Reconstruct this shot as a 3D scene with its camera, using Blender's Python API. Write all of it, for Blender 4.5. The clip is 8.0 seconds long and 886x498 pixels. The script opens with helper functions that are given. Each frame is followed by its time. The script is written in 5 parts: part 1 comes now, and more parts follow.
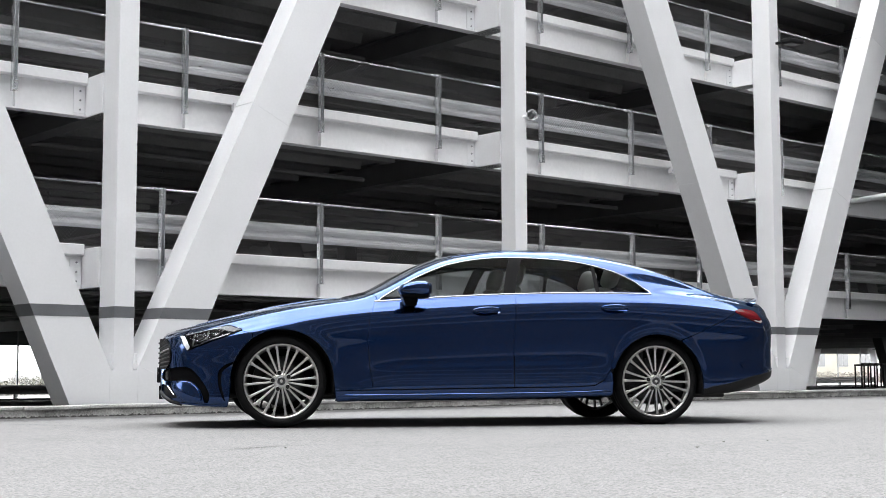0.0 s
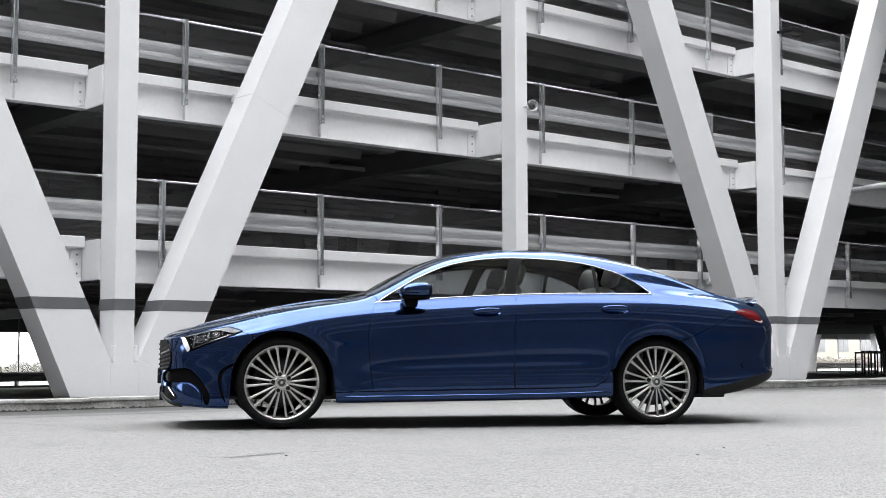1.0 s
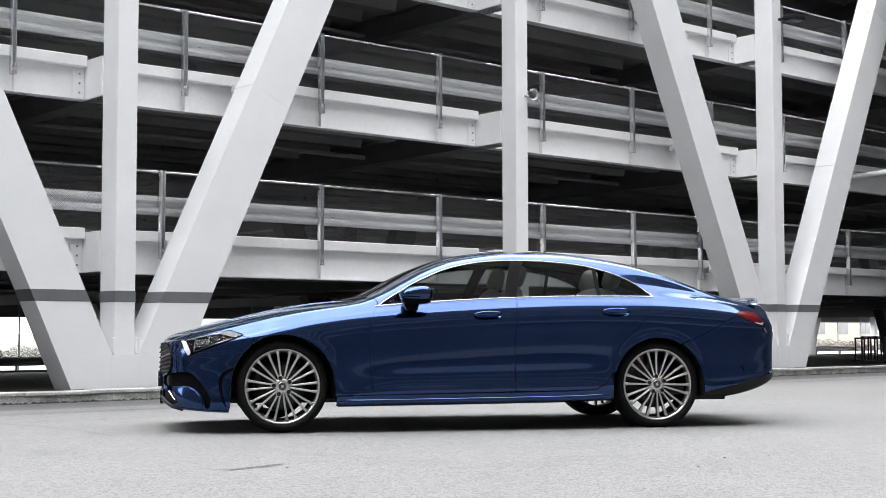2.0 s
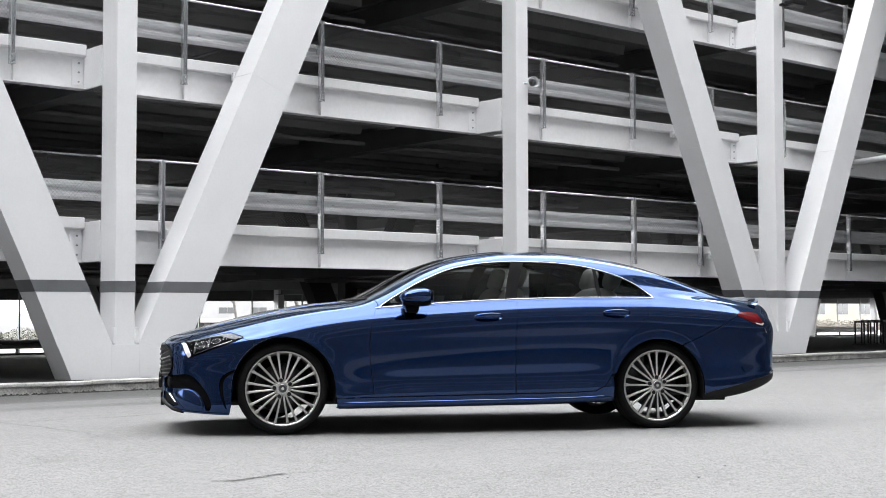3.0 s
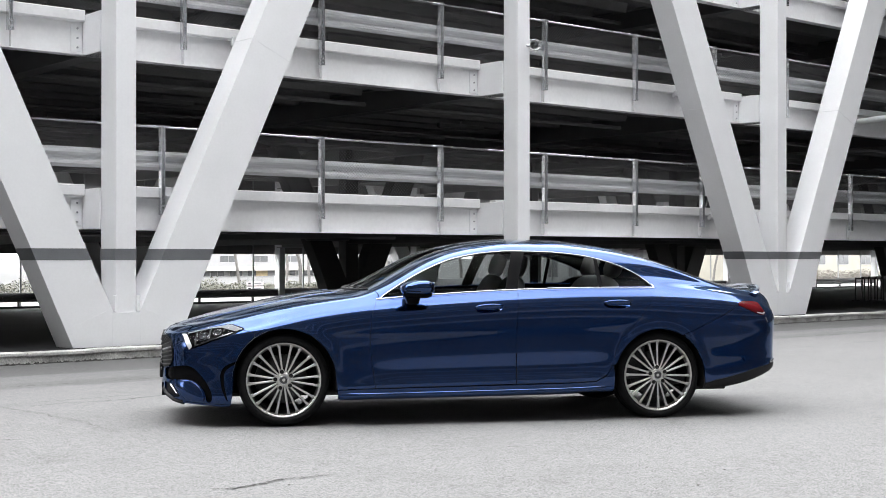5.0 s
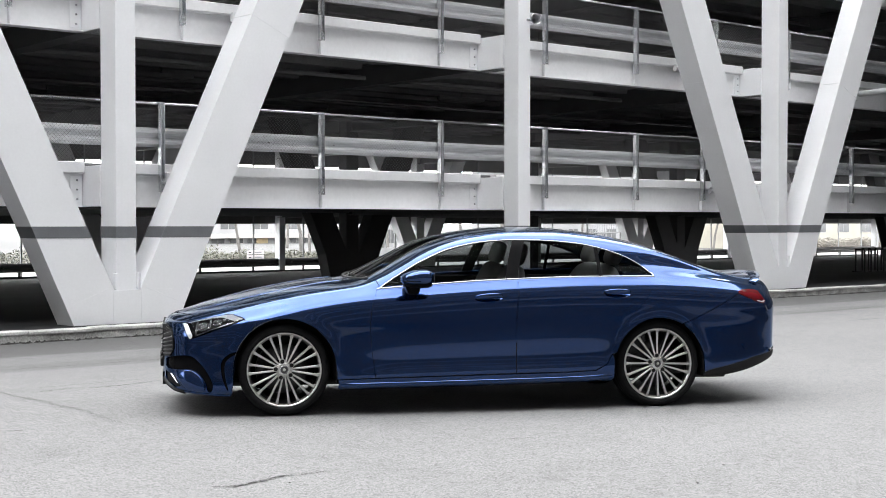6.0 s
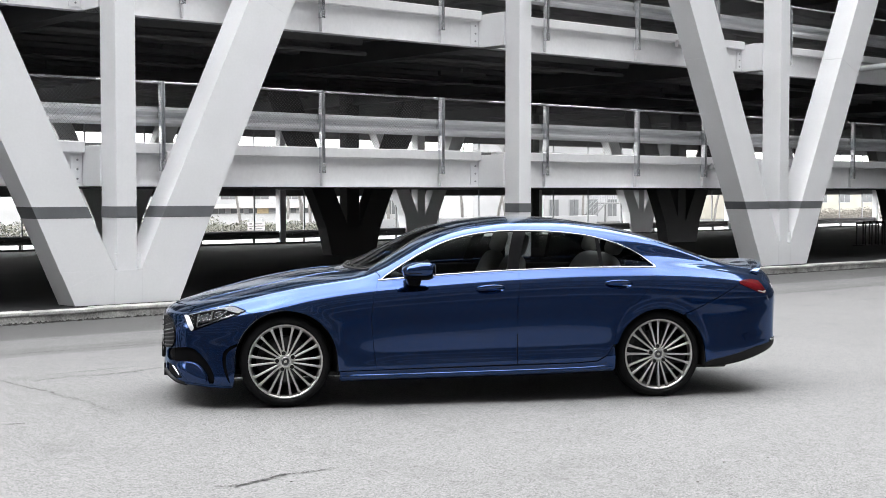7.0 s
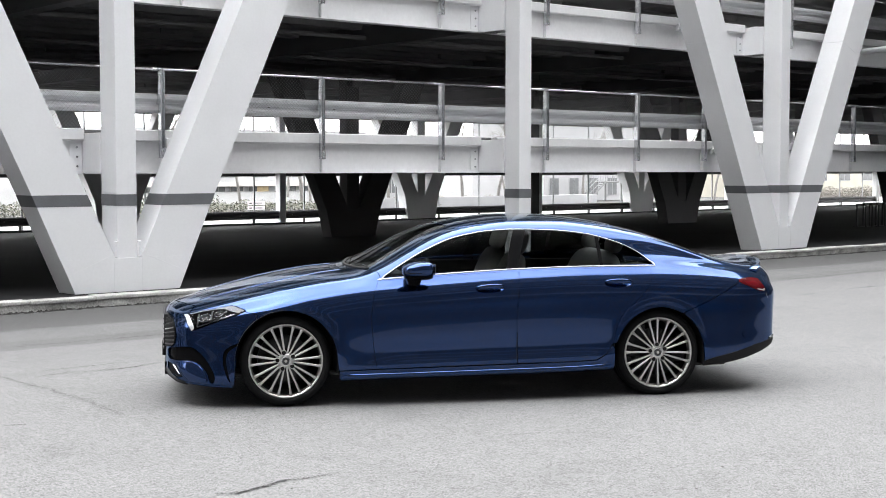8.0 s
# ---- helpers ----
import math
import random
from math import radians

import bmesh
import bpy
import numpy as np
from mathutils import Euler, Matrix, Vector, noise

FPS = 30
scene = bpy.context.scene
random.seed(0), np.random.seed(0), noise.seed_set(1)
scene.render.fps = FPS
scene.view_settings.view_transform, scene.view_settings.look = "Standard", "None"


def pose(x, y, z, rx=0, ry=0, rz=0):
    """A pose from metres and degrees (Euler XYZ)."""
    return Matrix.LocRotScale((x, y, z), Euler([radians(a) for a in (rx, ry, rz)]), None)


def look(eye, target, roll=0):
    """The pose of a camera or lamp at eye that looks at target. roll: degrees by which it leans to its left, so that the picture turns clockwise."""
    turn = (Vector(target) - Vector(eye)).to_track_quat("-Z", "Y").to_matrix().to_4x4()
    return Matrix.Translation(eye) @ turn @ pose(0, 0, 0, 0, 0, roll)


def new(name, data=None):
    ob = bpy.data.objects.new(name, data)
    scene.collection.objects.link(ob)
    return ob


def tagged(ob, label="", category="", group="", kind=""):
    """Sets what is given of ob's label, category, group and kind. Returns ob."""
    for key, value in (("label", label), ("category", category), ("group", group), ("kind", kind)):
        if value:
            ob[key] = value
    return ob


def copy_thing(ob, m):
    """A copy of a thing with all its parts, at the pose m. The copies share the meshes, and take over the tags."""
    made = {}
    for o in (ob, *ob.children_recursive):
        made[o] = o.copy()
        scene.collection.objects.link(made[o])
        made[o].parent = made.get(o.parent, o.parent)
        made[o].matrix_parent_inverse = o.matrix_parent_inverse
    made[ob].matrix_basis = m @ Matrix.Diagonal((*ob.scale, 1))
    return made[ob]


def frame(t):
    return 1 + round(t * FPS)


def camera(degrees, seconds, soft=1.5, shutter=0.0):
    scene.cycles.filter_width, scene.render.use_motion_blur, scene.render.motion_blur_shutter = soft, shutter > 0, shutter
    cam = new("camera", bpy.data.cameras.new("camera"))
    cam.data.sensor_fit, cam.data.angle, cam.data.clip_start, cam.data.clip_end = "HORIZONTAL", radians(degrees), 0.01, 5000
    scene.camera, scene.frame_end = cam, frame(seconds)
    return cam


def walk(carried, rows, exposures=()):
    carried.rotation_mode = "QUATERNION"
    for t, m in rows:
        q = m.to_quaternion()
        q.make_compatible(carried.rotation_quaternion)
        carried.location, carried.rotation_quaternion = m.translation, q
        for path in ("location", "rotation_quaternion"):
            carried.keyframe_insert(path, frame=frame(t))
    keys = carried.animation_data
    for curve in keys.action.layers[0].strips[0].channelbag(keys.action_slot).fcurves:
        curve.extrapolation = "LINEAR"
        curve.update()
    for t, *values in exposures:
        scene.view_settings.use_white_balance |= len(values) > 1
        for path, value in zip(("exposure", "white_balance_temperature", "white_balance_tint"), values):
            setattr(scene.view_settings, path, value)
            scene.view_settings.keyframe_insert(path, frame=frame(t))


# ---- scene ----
cam = camera(36.7, 8.0, soft=0.8)
EXPOSURE = 2.05
PATH = [
    (0, (-0.135, 2.197, 0.439), (-0.126, 4.189, 0.617), -0.1),
    (0.5, (-0.134, 2.198, 0.486), (-0.126, 4.191, 0.654), -0.1),
    (1, (-0.133, 2.197, 0.57), (-0.125, 4.191, 0.724), -0.1),
    (1.5, (-0.135, 2.199, 0.656), (-0.127, 4.194, 0.796), -0.1),
    (3, (-0.141, 2.204, 0.921), (-0.133, 4.202, 1.014), -0.1),
    (3.5, (-0.137, 2.209, 1.009), (-0.13, 4.208, 1.085), -0.1),
    (4, (-0.141, 2.211, 1.1), (-0.133, 4.21, 1.155), -0.1),
    (4.5, (-0.141, 2.22, 1.18), (-0.134, 4.22, 1.215), -0.0),
    (6, (-0.139, 2.224, 1.445), (-0.133, 4.223, 1.406), -0.0),
    (6.5, (-0.143, 2.233, 1.531), (-0.137, 4.232, 1.468), -0.0),
    (7, (-0.142, 2.236, 1.619), (-0.137, 4.234, 1.533), -0.0),
    (7.5, (-0.141, 2.24, 1.711), (-0.136, 4.238, 1.604), 0.0),
    (8, (-0.141, 2.237, 1.793), (-0.136, 4.233, 1.672), -0.0),
]
walk(cam, [(t, look(eye, target, roll)) for t, eye, target, roll in PATH], [(0, EXPOSURE), (8, EXPOSURE)])

# ---- sky and sun: bright overcast ----
world = bpy.data.worlds.new("overcast")
scene.world = world
world.use_nodes = True
wn = world.node_tree.nodes
wl = world.node_tree.links
sky = wn.new("ShaderNodeTexSky")
sky.sky_type = "NISHITA"
sky.sun_disc = False
sky.sun_elevation = radians(63)
sky.sun_rotation = radians(246)
sky.air_density, sky.dust_density, sky.ozone_density = 1.0, 2.0, 1.0
grey = wn.new("ShaderNodeHueSaturation")
grey.inputs["Saturation"].default_value = 0.12
wl.new(sky.outputs[0], grey.inputs["Color"])
cloud = wn.new("ShaderNodeMix")
cloud.data_type = "RGBA"
cloud.inputs[0].default_value = 0.85
# cloud cover: soft, uneven brightness over the whole sky
way = wn.new("ShaderNodeTexCoord")
puffs = wn.new("ShaderNodeTexNoise")
puffs.inputs["Scale"].default_value, puffs.inputs["Detail"].default_value, puffs.inputs["Roughness"].default_value = 3.2, 5, 0.55
wl.new(way.outputs["Generated"], puffs.inputs["Vector"])
cover = wn.new("ShaderNodeValToRGB")
cover.color_ramp.elements[0].position, cover.color_ramp.elements[0].color = 0.36, (0.40, 0.41, 0.425, 1)
cover.color_ramp.elements[1].position, cover.color_ramp.elements[1].color = 0.64, (1.0, 1.0, 1.0, 1)
wl.new(puffs.outputs["Fac"], cover.inputs[0])
lift = wn.new("ShaderNodeVectorMath")
lift.operation = "SCALE"
lift.inputs["Scale"].default_value = 9.0
wl.new(cover.outputs[0], lift.inputs[0])
wl.new(lift.outputs[0], cloud.inputs[7])
wl.new(grey.outputs[0], cloud.inputs[6])
wl.new(cloud.outputs[2], wn["Background"].inputs["Color"])
wn["Background"].inputs["Strength"].default_value = 0.30
sun = new("sun", bpy.data.lights.new("sun", "SUN"))
sun.data.energy, sun.data.angle, sun.data.color = 0.28, radians(60), (1.0, 0.98, 0.95)
sun.matrix_world = look((-7, -3, 15), (0, 0, 0))


# ---- materials ----
def material(name, color, rough=0.5, metal=0.0, spread=0.12, scale=3.0, fine=60.0, fine_amount=0.06, bump=0.0, bump_scale=80.0, coat=0.0, spec=0.5, island=0.0):
    m = bpy.data.materials.new(name)
    m.use_nodes = True
    nt = m.node_tree
    b = nt.nodes["Principled BSDF"]
    b.inputs["Roughness"].default_value = rough
    b.inputs["Metallic"].default_value = metal
    b.inputs["Specular IOR Level"].default_value = spec
    if coat:
        b.inputs["Coat Weight"].default_value = coat
        b.inputs["Coat Roughness"].default_value = 0.02
    tc = nt.nodes.new("ShaderNodeTexCoord")
    value = None
    for sc, amount, detail in ((scale, spread, 5), (fine, fine_amount, 3)):
        if not amount:
            continue
        n = nt.nodes.new("ShaderNodeTexNoise")
        n.inputs["Scale"].default_value = sc
        n.inputs["Detail"].default_value = detail
        nt.links.new(tc.outputs["Object"], n.inputs["Vector"])
        r = nt.nodes.new("ShaderNodeMapRange")
        r.inputs["From Min"].default_value, r.inputs["From Max"].default_value = 0.3, 0.7
        r.inputs["To Min"].default_value, r.inputs["To Max"].default_value = 1 - amount, 1 + amount
        nt.links.new(n.outputs["Fac"], r.inputs["Value"])
        if value is None:
            value = r.outputs[0]
        else:
            x = nt.nodes.new("ShaderNodeMath")
            x.operation = "MULTIPLY"
            nt.links.new(value, x.inputs[0])
            nt.links.new(r.outputs[0], x.inputs[1])
            value = x.outputs[0]
    if value is None:
        b.inputs["Base Color"].default_value = (*color, 1)
    else:
        mix = nt.nodes.new("ShaderNodeVectorMath")
        mix.operation = "SCALE"
        mix.inputs[0].default_value = color
        nt.links.new(value, mix.inputs["Scale"])
        nt.links.new(mix.outputs[0], b.inputs["Base Color"])
    if bump:
        n = nt.nodes.new("ShaderNodeTexNoise")
        n.inputs["Scale"].default_value, n.inputs["Detail"].default_value = bump_scale, 4
        nt.links.new(tc.outputs["Object"], n.inputs["Vector"])
        bp = nt.nodes.new("ShaderNodeBump")
        bp.inputs["Strength"].default_value, bp.inputs["Distance"].default_value = bump, 0.01
        nt.links.new(n.outputs["Fac"], bp.inputs["Height"])
        nt.links.new(bp.outputs[0], b.inputs["Normal"])
    return m


WHITE = material("white_steel_paint", (0.735, 0.74, 0.755), 0.6, spread=0.03, scale=1.2, fine=25, fine_amount=0.015)
BEAM = material("white_beam_paint", (0.735, 0.735, 0.745), 0.5, spread=0.06, scale=0.9, fine=14, fine_amount=0.03)
STRIPE = material("dark_grey_band_paint", (0.125, 0.13, 0.138), 0.5, spread=0.1, scale=3)
ZINC = material("galvanised_steel", (0.66, 0.67, 0.685), 0.26, 0.8, spread=0.10, scale=9, fine=70, fine_amount=0.1)
RAIL_ZINC = material("bright_galvanised_rail", (0.72, 0.73, 0.745), 0.36, 0.45, spread=0.10, scale=9, fine=70, fine_amount=0.08)
ZINC_DARK = material("weathered_galvanised_steel", (0.23, 0.235, 0.24), 0.5, 0.6, spread=0.18, scale=7, fine=70, fine_amount=0.1)
WIRE = material("chain_link_wire", (0.25, 0.25, 0.255), 0.5, 0.2, spread=0.1)
CONCRETE = material("deck_concrete", (0.17, 0.17, 0.17), 0.85, spread=0.2, scale=0.7, fine=20, fine_amount=0.08, bump=0.2)
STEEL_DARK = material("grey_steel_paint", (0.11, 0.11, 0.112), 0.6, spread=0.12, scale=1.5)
# near black holds the deep shade inside; also used on small dark parts
INNER = material("shade_and_dark_parts", (0.015, 0.015, 0.0155), 0.6, spread=0.15, scale=1.5)
KERB = material("kerb_concrete", (0.42, 0.415, 0.405), 0.9, spread=0.35, scale=2.2, fine=35, fine_amount=0.2, bump=0.5, bump_scale=40)
# upright kerb face: shade put in as a darker colour than the top
KERB_FACE = material("shade_dark_kerb_concrete", (0.32, 0.315, 0.305), 0.95, spread=0.45, scale=3.5, fine=40, fine_amount=0.3, bump=0.6, bump_scale=35)
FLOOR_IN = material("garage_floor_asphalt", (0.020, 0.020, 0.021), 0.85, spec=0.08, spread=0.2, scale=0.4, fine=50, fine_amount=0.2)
DARK = material("black_plastic", (0.010, 0.010, 0.011), 0.55, spread=0.1, spec=0.2)

# ---- building helpers ----
FACADE = pose(0, 0, 0, 0, 0, 40)      # x: along the facade, y: into the building


def mesh_of(name, bm, mat, smooth=False):
    bmesh.ops.recalc_face_normals(bm, faces=bm.faces)
    me = bpy.data.meshes.new(name)
    bm.to_mesh(me)
    bm.free()
    for m in (mat if isinstance(mat, (list, tuple)) else [mat]):
        me.materials.append(m)
    if smooth:
        for p in me.polygons:
            p.use_smooth = True
    return me


def part(name, bm, mat, parent, label="", smooth=False, at=None):
    """One mesh object under a thing or part; bm may be a bmesh or a finished mesh."""
    me = bm if isinstance(bm, bpy.types.Mesh) else mesh_of(name, bm, mat, smooth)
    ob = new(name, me)
    ob.parent = parent
    if at is not None:
        ob.matrix_basis = at
    return tagged(ob, label)


def thing(name, label, category, m=None, group="", kind=""):
    ob = new(name)
    ob.empty_display_size = 0.2
    if m is not None:
        ob.matrix_basis = m
    return tagged(ob, label, category, group, kind)


def single(name, bm, mat, label, category, m=None, group="", kind="", smooth=False):
    me = bm if isinstance(bm, bpy.types.Mesh) else mesh_of(name, bm, mat, smooth)
    ob = new(name, me)
    if m is not None:
        ob.matrix_basis = m
    return tagged(ob, label, category, group, kind)


def box(bm, x0, x1, y0, y1, z0, z1):
    v = [bm.verts.new((x, y, z)) for z in (z0, z1) for x, y in ((x0, y0), (x1, y0), (x1, y1), (x0, y1))]
    for f in ((3, 2, 1, 0), (4, 5, 6, 7), (0, 1, 5, 4), (1, 2, 6, 5), (2, 3, 7, 6), (3, 0, 4, 7)):
        bm.faces.new([v[i] for i in f])
    return v


def cube_bm(x0, x1, y0, y1, z0, z1, bevel=0.0, segments=1):
    bm = bmesh.new()
    box(bm, x0, x1, y0, y1, z0, z1)
    if bevel:
        bmesh.ops.bevel(bm, geom=list(bm.edges), offset=bevel, segments=segments, affect="EDGES", profile=0.5)
    return bm


def prism(bm, poly, axis, a, b):
    """A polygon of 2D points drawn out along an axis from a to b."""
    def at(p, w):
        return {"x": (w, p[0], p[1]), "y": (p[0], w, p[1]), "z": (p[0], p[1], w)}[axis]
    va = [bm.verts.new(at(p, a)) for p in poly]
    vb = [bm.verts.new(at(p, b)) for p in poly]
    n = len(poly)
    bm.faces.new(va)
    bm.faces.new(vb[::-1])
    for i in range(n):
        bm.faces.new((va[i], va[(i + 1) % n], vb[(i + 1) % n], vb[i]))


def rod(bm, p, q, r, sides=8):
    p, q = Vector(p), Vector(q)
    d = (q - p).normalized()
    a = d.orthogonal().normalized()
    b = d.cross(a)
    rings = []
    for c in (p, q):
        rings.append([bm.verts.new(c + r * (math.cos(2 * math.pi * i / sides) * a + math.sin(2 * math.pi * i / sides) * b)) for i in range(sides)])
    for i in range(sides):
        j = (i + 1) % sides
        bm.faces.new((rings[0][i], rings[0][j], rings[1][j], rings[1][i]))
    bm.faces.new(rings[0][::-1])
    bm.faces.new(rings[1])


def tube(bm, pts, r, sides=6):
    """One round bar swept along a line of points."""
    rings = []
    for i, p in enumerate(pts):
        d = (pts[min(i + 1, len(pts) - 1)] - pts[max(i - 1, 0)]).normalized()
        a = d.cross(Vector((0, 0, 1))).normalized()
        b = d.cross(a)
        rings.append([bm.verts.new(p + r * (math.cos(2 * math.pi * j / sides) * a + math.sin(2 * math.pi * j / sides) * b)) for j in range(sides)])
    for g, h in zip(rings, rings[1:]):
        for j in range(sides):
            bm.faces.new((g[j], g[(j + 1) % sides], h[(j + 1) % sides], h[j]))
    bm.faces.new(rings[0])
    bm.faces.new(rings[-1])


# ---- ground ----
def ground_z(n):
    """Level of the street across the facade's direction: flat round the car, falling to the kerb, then on under the building."""
    if n < 11.5:
        return 0.0
    if n < 20.0:
        k = (n - 11.5) / 8.5
        return -0.25 * k * k * (3 - 2 * k) * 0.5 - 0.125 * k
    return -0.25 - 0.019 * (min(n, 60) - 20)


def ground():
    bm = bmesh.new()
    ns = [-1500, -300, -60, -20, 0, 4, 8, 10] + [11.5 + 0.85 * i for i in range(11)] + [24, 30, 40, 50, 60, 75, 100, 300, 1500]
    us = [-1500, -300, -60, 0, 10, 20, 30, 60, 120, 400, 1500]
    g = [[bm.verts.new((u, n, ground_z(n))) for u in us] for n in ns]
    for i in range(len(ns) - 1):
        for j in range(len(us) - 1):
            bm.faces.new((g[i][j], g[i][j + 1], g[i + 1][j + 1], g[i + 1][j]))
    m = bpy.data.materials.new("worn_asphalt")
    m.use_nodes = True
    nt = m.node_tree
    b = nt.nodes["Principled BSDF"]
    b.inputs["Roughness"].default_value = 0.9
    b.inputs["Specular IOR Level"].default_value = 0.25
    tc = nt.nodes.new("ShaderNodeTexCoord")

    def noise_node(scale, detail, kind="ShaderNodeTexNoise"):
        n = nt.nodes.new(kind)
        n.inputs["Scale"].default_value = scale
        if "Detail" in n.inputs:
            n.inputs["Detail"].default_value = detail
        nt.links.new(tc.outputs["Object"], n.inputs["Vector"])
        return n

    def ramp(src, stops):
        r = nt.nodes.new("ShaderNodeValToRGB")
        r.color_ramp.elements[0].position, r.color_ramp.elements[0].color = stops[0][0], (*[stops[0][1]] * 3, 1)
        r.color_ramp.elements[1].position, r.color_ramp.elements[1].color = stops[1][0], (*[stops[1][1]] * 3, 1)
        nt.links.new(src, r.inputs[0])
        return r.outputs[0]

    def times(a, c):
        x = nt.nodes.new("ShaderNodeMix")
        x.data_type, x.blend_type = "RGBA", "MULTIPLY"
        x.inputs[0].default_value = 1
        nt.links.new(a, x.inputs[6])
        nt.links.new(c, x.inputs[7])
        return x.outputs[2]

    # aggregate: small stones, each of its own tone, in darker binder
    grains = noise_node(170, 3)
    stones = noise_node(100, 2, "ShaderNodeTexVoronoi")
    tone = nt.nodes.new("ShaderNodeSeparateColor")
    nt.links.new(stones.outputs["Color"], tone.inputs[0])
    patches = noise_node(0.35, 6)
    mid = noise_node(7, 5)
    stain = noise_node(1.7, 8)
    col = ramp(tone.outputs[0], ((0.0, 0.064), (1.0, 0.30)))
    col = times(col, ramp(stones.outputs["Distance"], ((0.35, 1.0), (0.8, 0.55))))
    col = times(col, ramp(grains.outputs["Fac"], ((0.34, 0.80), (0.64, 1.15))))
    col = times(col, ramp(patches.outputs["Fac"], ((0.3, 0.92), (0.7, 1.04))))
    col = times(col, ramp(mid.outputs["Fac"], ((0.3, 0.97), (0.7, 1.03))))
    col = times(col, ramp(stain.outputs["Fac"], ((0.30, 0.93), (0.48, 1.02))))
    # the older, darker strip of surfacing along the kerb: a band across the facade's direction
    sep = nt.nodes.new("ShaderNodeSeparateXYZ")
    nt.links.new(tc.outputs["Object"], sep.inputs[0])
    wob = noise_node(0.8, 3)
    add = nt.nodes.new("ShaderNodeMath")
    add.operation = "MULTIPLY_ADD"
    nt.links.new(wob.outputs["Fac"], add.inputs[0])
    add.inputs[1].default_value = 0.35
    nt.links.new(sep.outputs["Y"], add.inputs[2])
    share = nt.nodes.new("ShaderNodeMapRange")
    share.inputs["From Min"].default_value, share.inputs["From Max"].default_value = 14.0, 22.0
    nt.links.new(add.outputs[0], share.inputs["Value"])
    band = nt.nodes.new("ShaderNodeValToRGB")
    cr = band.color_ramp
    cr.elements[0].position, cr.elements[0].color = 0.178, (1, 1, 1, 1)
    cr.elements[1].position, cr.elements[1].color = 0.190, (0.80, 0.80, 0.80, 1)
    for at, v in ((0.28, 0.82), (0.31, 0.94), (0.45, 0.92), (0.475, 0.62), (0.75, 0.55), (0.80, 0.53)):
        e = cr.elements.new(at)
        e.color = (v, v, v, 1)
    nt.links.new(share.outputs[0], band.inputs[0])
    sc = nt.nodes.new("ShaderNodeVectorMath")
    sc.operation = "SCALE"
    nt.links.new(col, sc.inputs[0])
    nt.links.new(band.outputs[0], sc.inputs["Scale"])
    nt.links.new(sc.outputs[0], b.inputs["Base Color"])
    bp = nt.nodes.new("ShaderNodeBump")
    bp.inputs["Strength"].default_value, bp.inputs["Distance"].default_value = 0.35, 0.003
    nt.links.new(grains.outputs["Fac"], bp.inputs["Height"])
    nt.links.new(bp.outputs[0], b.inputs["Normal"])
    return single("ground", bm, m, "pale worn grey asphalt street surface", "asphalt", FACADE, kind="structure", smooth=True)


ground()

# ---- car park: its grid ----
BAY, FIRST, STOREY, LOW = 8.37, 10.80, 2.755, 1.70
COLUMNS = range(-2, 10)
LEVELS = range(0, 5)
FRONT, MIDDLE, REAR = 20.5, 37.45, 54.4


def col_u(k):
    return FIRST + BAY * k


def floor_inside():
    bm = bmesh.new()
    ns = [20.16, 20.5, 30, 40, 50, 55.2]
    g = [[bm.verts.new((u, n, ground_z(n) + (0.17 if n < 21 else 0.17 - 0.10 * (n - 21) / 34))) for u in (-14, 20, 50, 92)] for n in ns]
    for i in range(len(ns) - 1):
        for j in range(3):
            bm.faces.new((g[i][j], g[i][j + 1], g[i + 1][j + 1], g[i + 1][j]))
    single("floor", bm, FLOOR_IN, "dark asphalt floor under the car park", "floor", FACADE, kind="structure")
    # kerb stones along the street
    stone = mesh_of("kerb_stone", cube_bm(0.0015, 0.9985, 0, 0.3, -0.055, 0, 0.012, 2), KERB)
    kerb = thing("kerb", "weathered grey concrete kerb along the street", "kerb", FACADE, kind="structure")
    # lower course is an added strip that darkens the kerb's upright face
    part("kerb_face_strip", cube_bm(-14, 60, 19.968, 20.24, -0.40, -0.139), KERB_FACE, kerb, "added lower strip with the kerb face's shade put into its colour")
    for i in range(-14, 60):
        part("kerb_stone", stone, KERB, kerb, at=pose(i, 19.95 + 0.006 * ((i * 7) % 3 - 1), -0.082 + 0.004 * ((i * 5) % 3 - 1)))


floor_inside()


# ---- V supports ----
TOP = 13.6
SLOPE = 0.458
DEEP = 0.575


def leg_prism(bm, side, z0, z1, n0, n1, grow=0.0):
    """A leaning box leg of a V, between two heights, grown by a little all round."""
    def edge(z, outer):
        if outer:
            e = 1.52 + SLOPE * (z - 1.39) if z > 1.39 else 0.88 + 0.435 * (z + 0.08)
            return e + grow
        return max(0.66 + SLOPE * (z - 1.39), 0.20) - grow
    zs = [z0] + [z for z in (0.385, 1.39) if z0 < z < z1] + [z1]
    poly = [(side * edge(z, True), z) for z in zs] + [(side * edge(z, False), z) for z in zs[::-1]]
    prism(bm, poly, "y", n0 - grow, n1 + grow)


def soft(bm, w, seg=2):
    bmesh.ops.bevel(bm, geom=[e for e in bm.edges if e.calc_length() > 0.15 and e.is_manifold and e.calc_face_angle(0) > 0.6], offset=w, segments=seg, affect="EDGES", profile=0.5)
    return bm


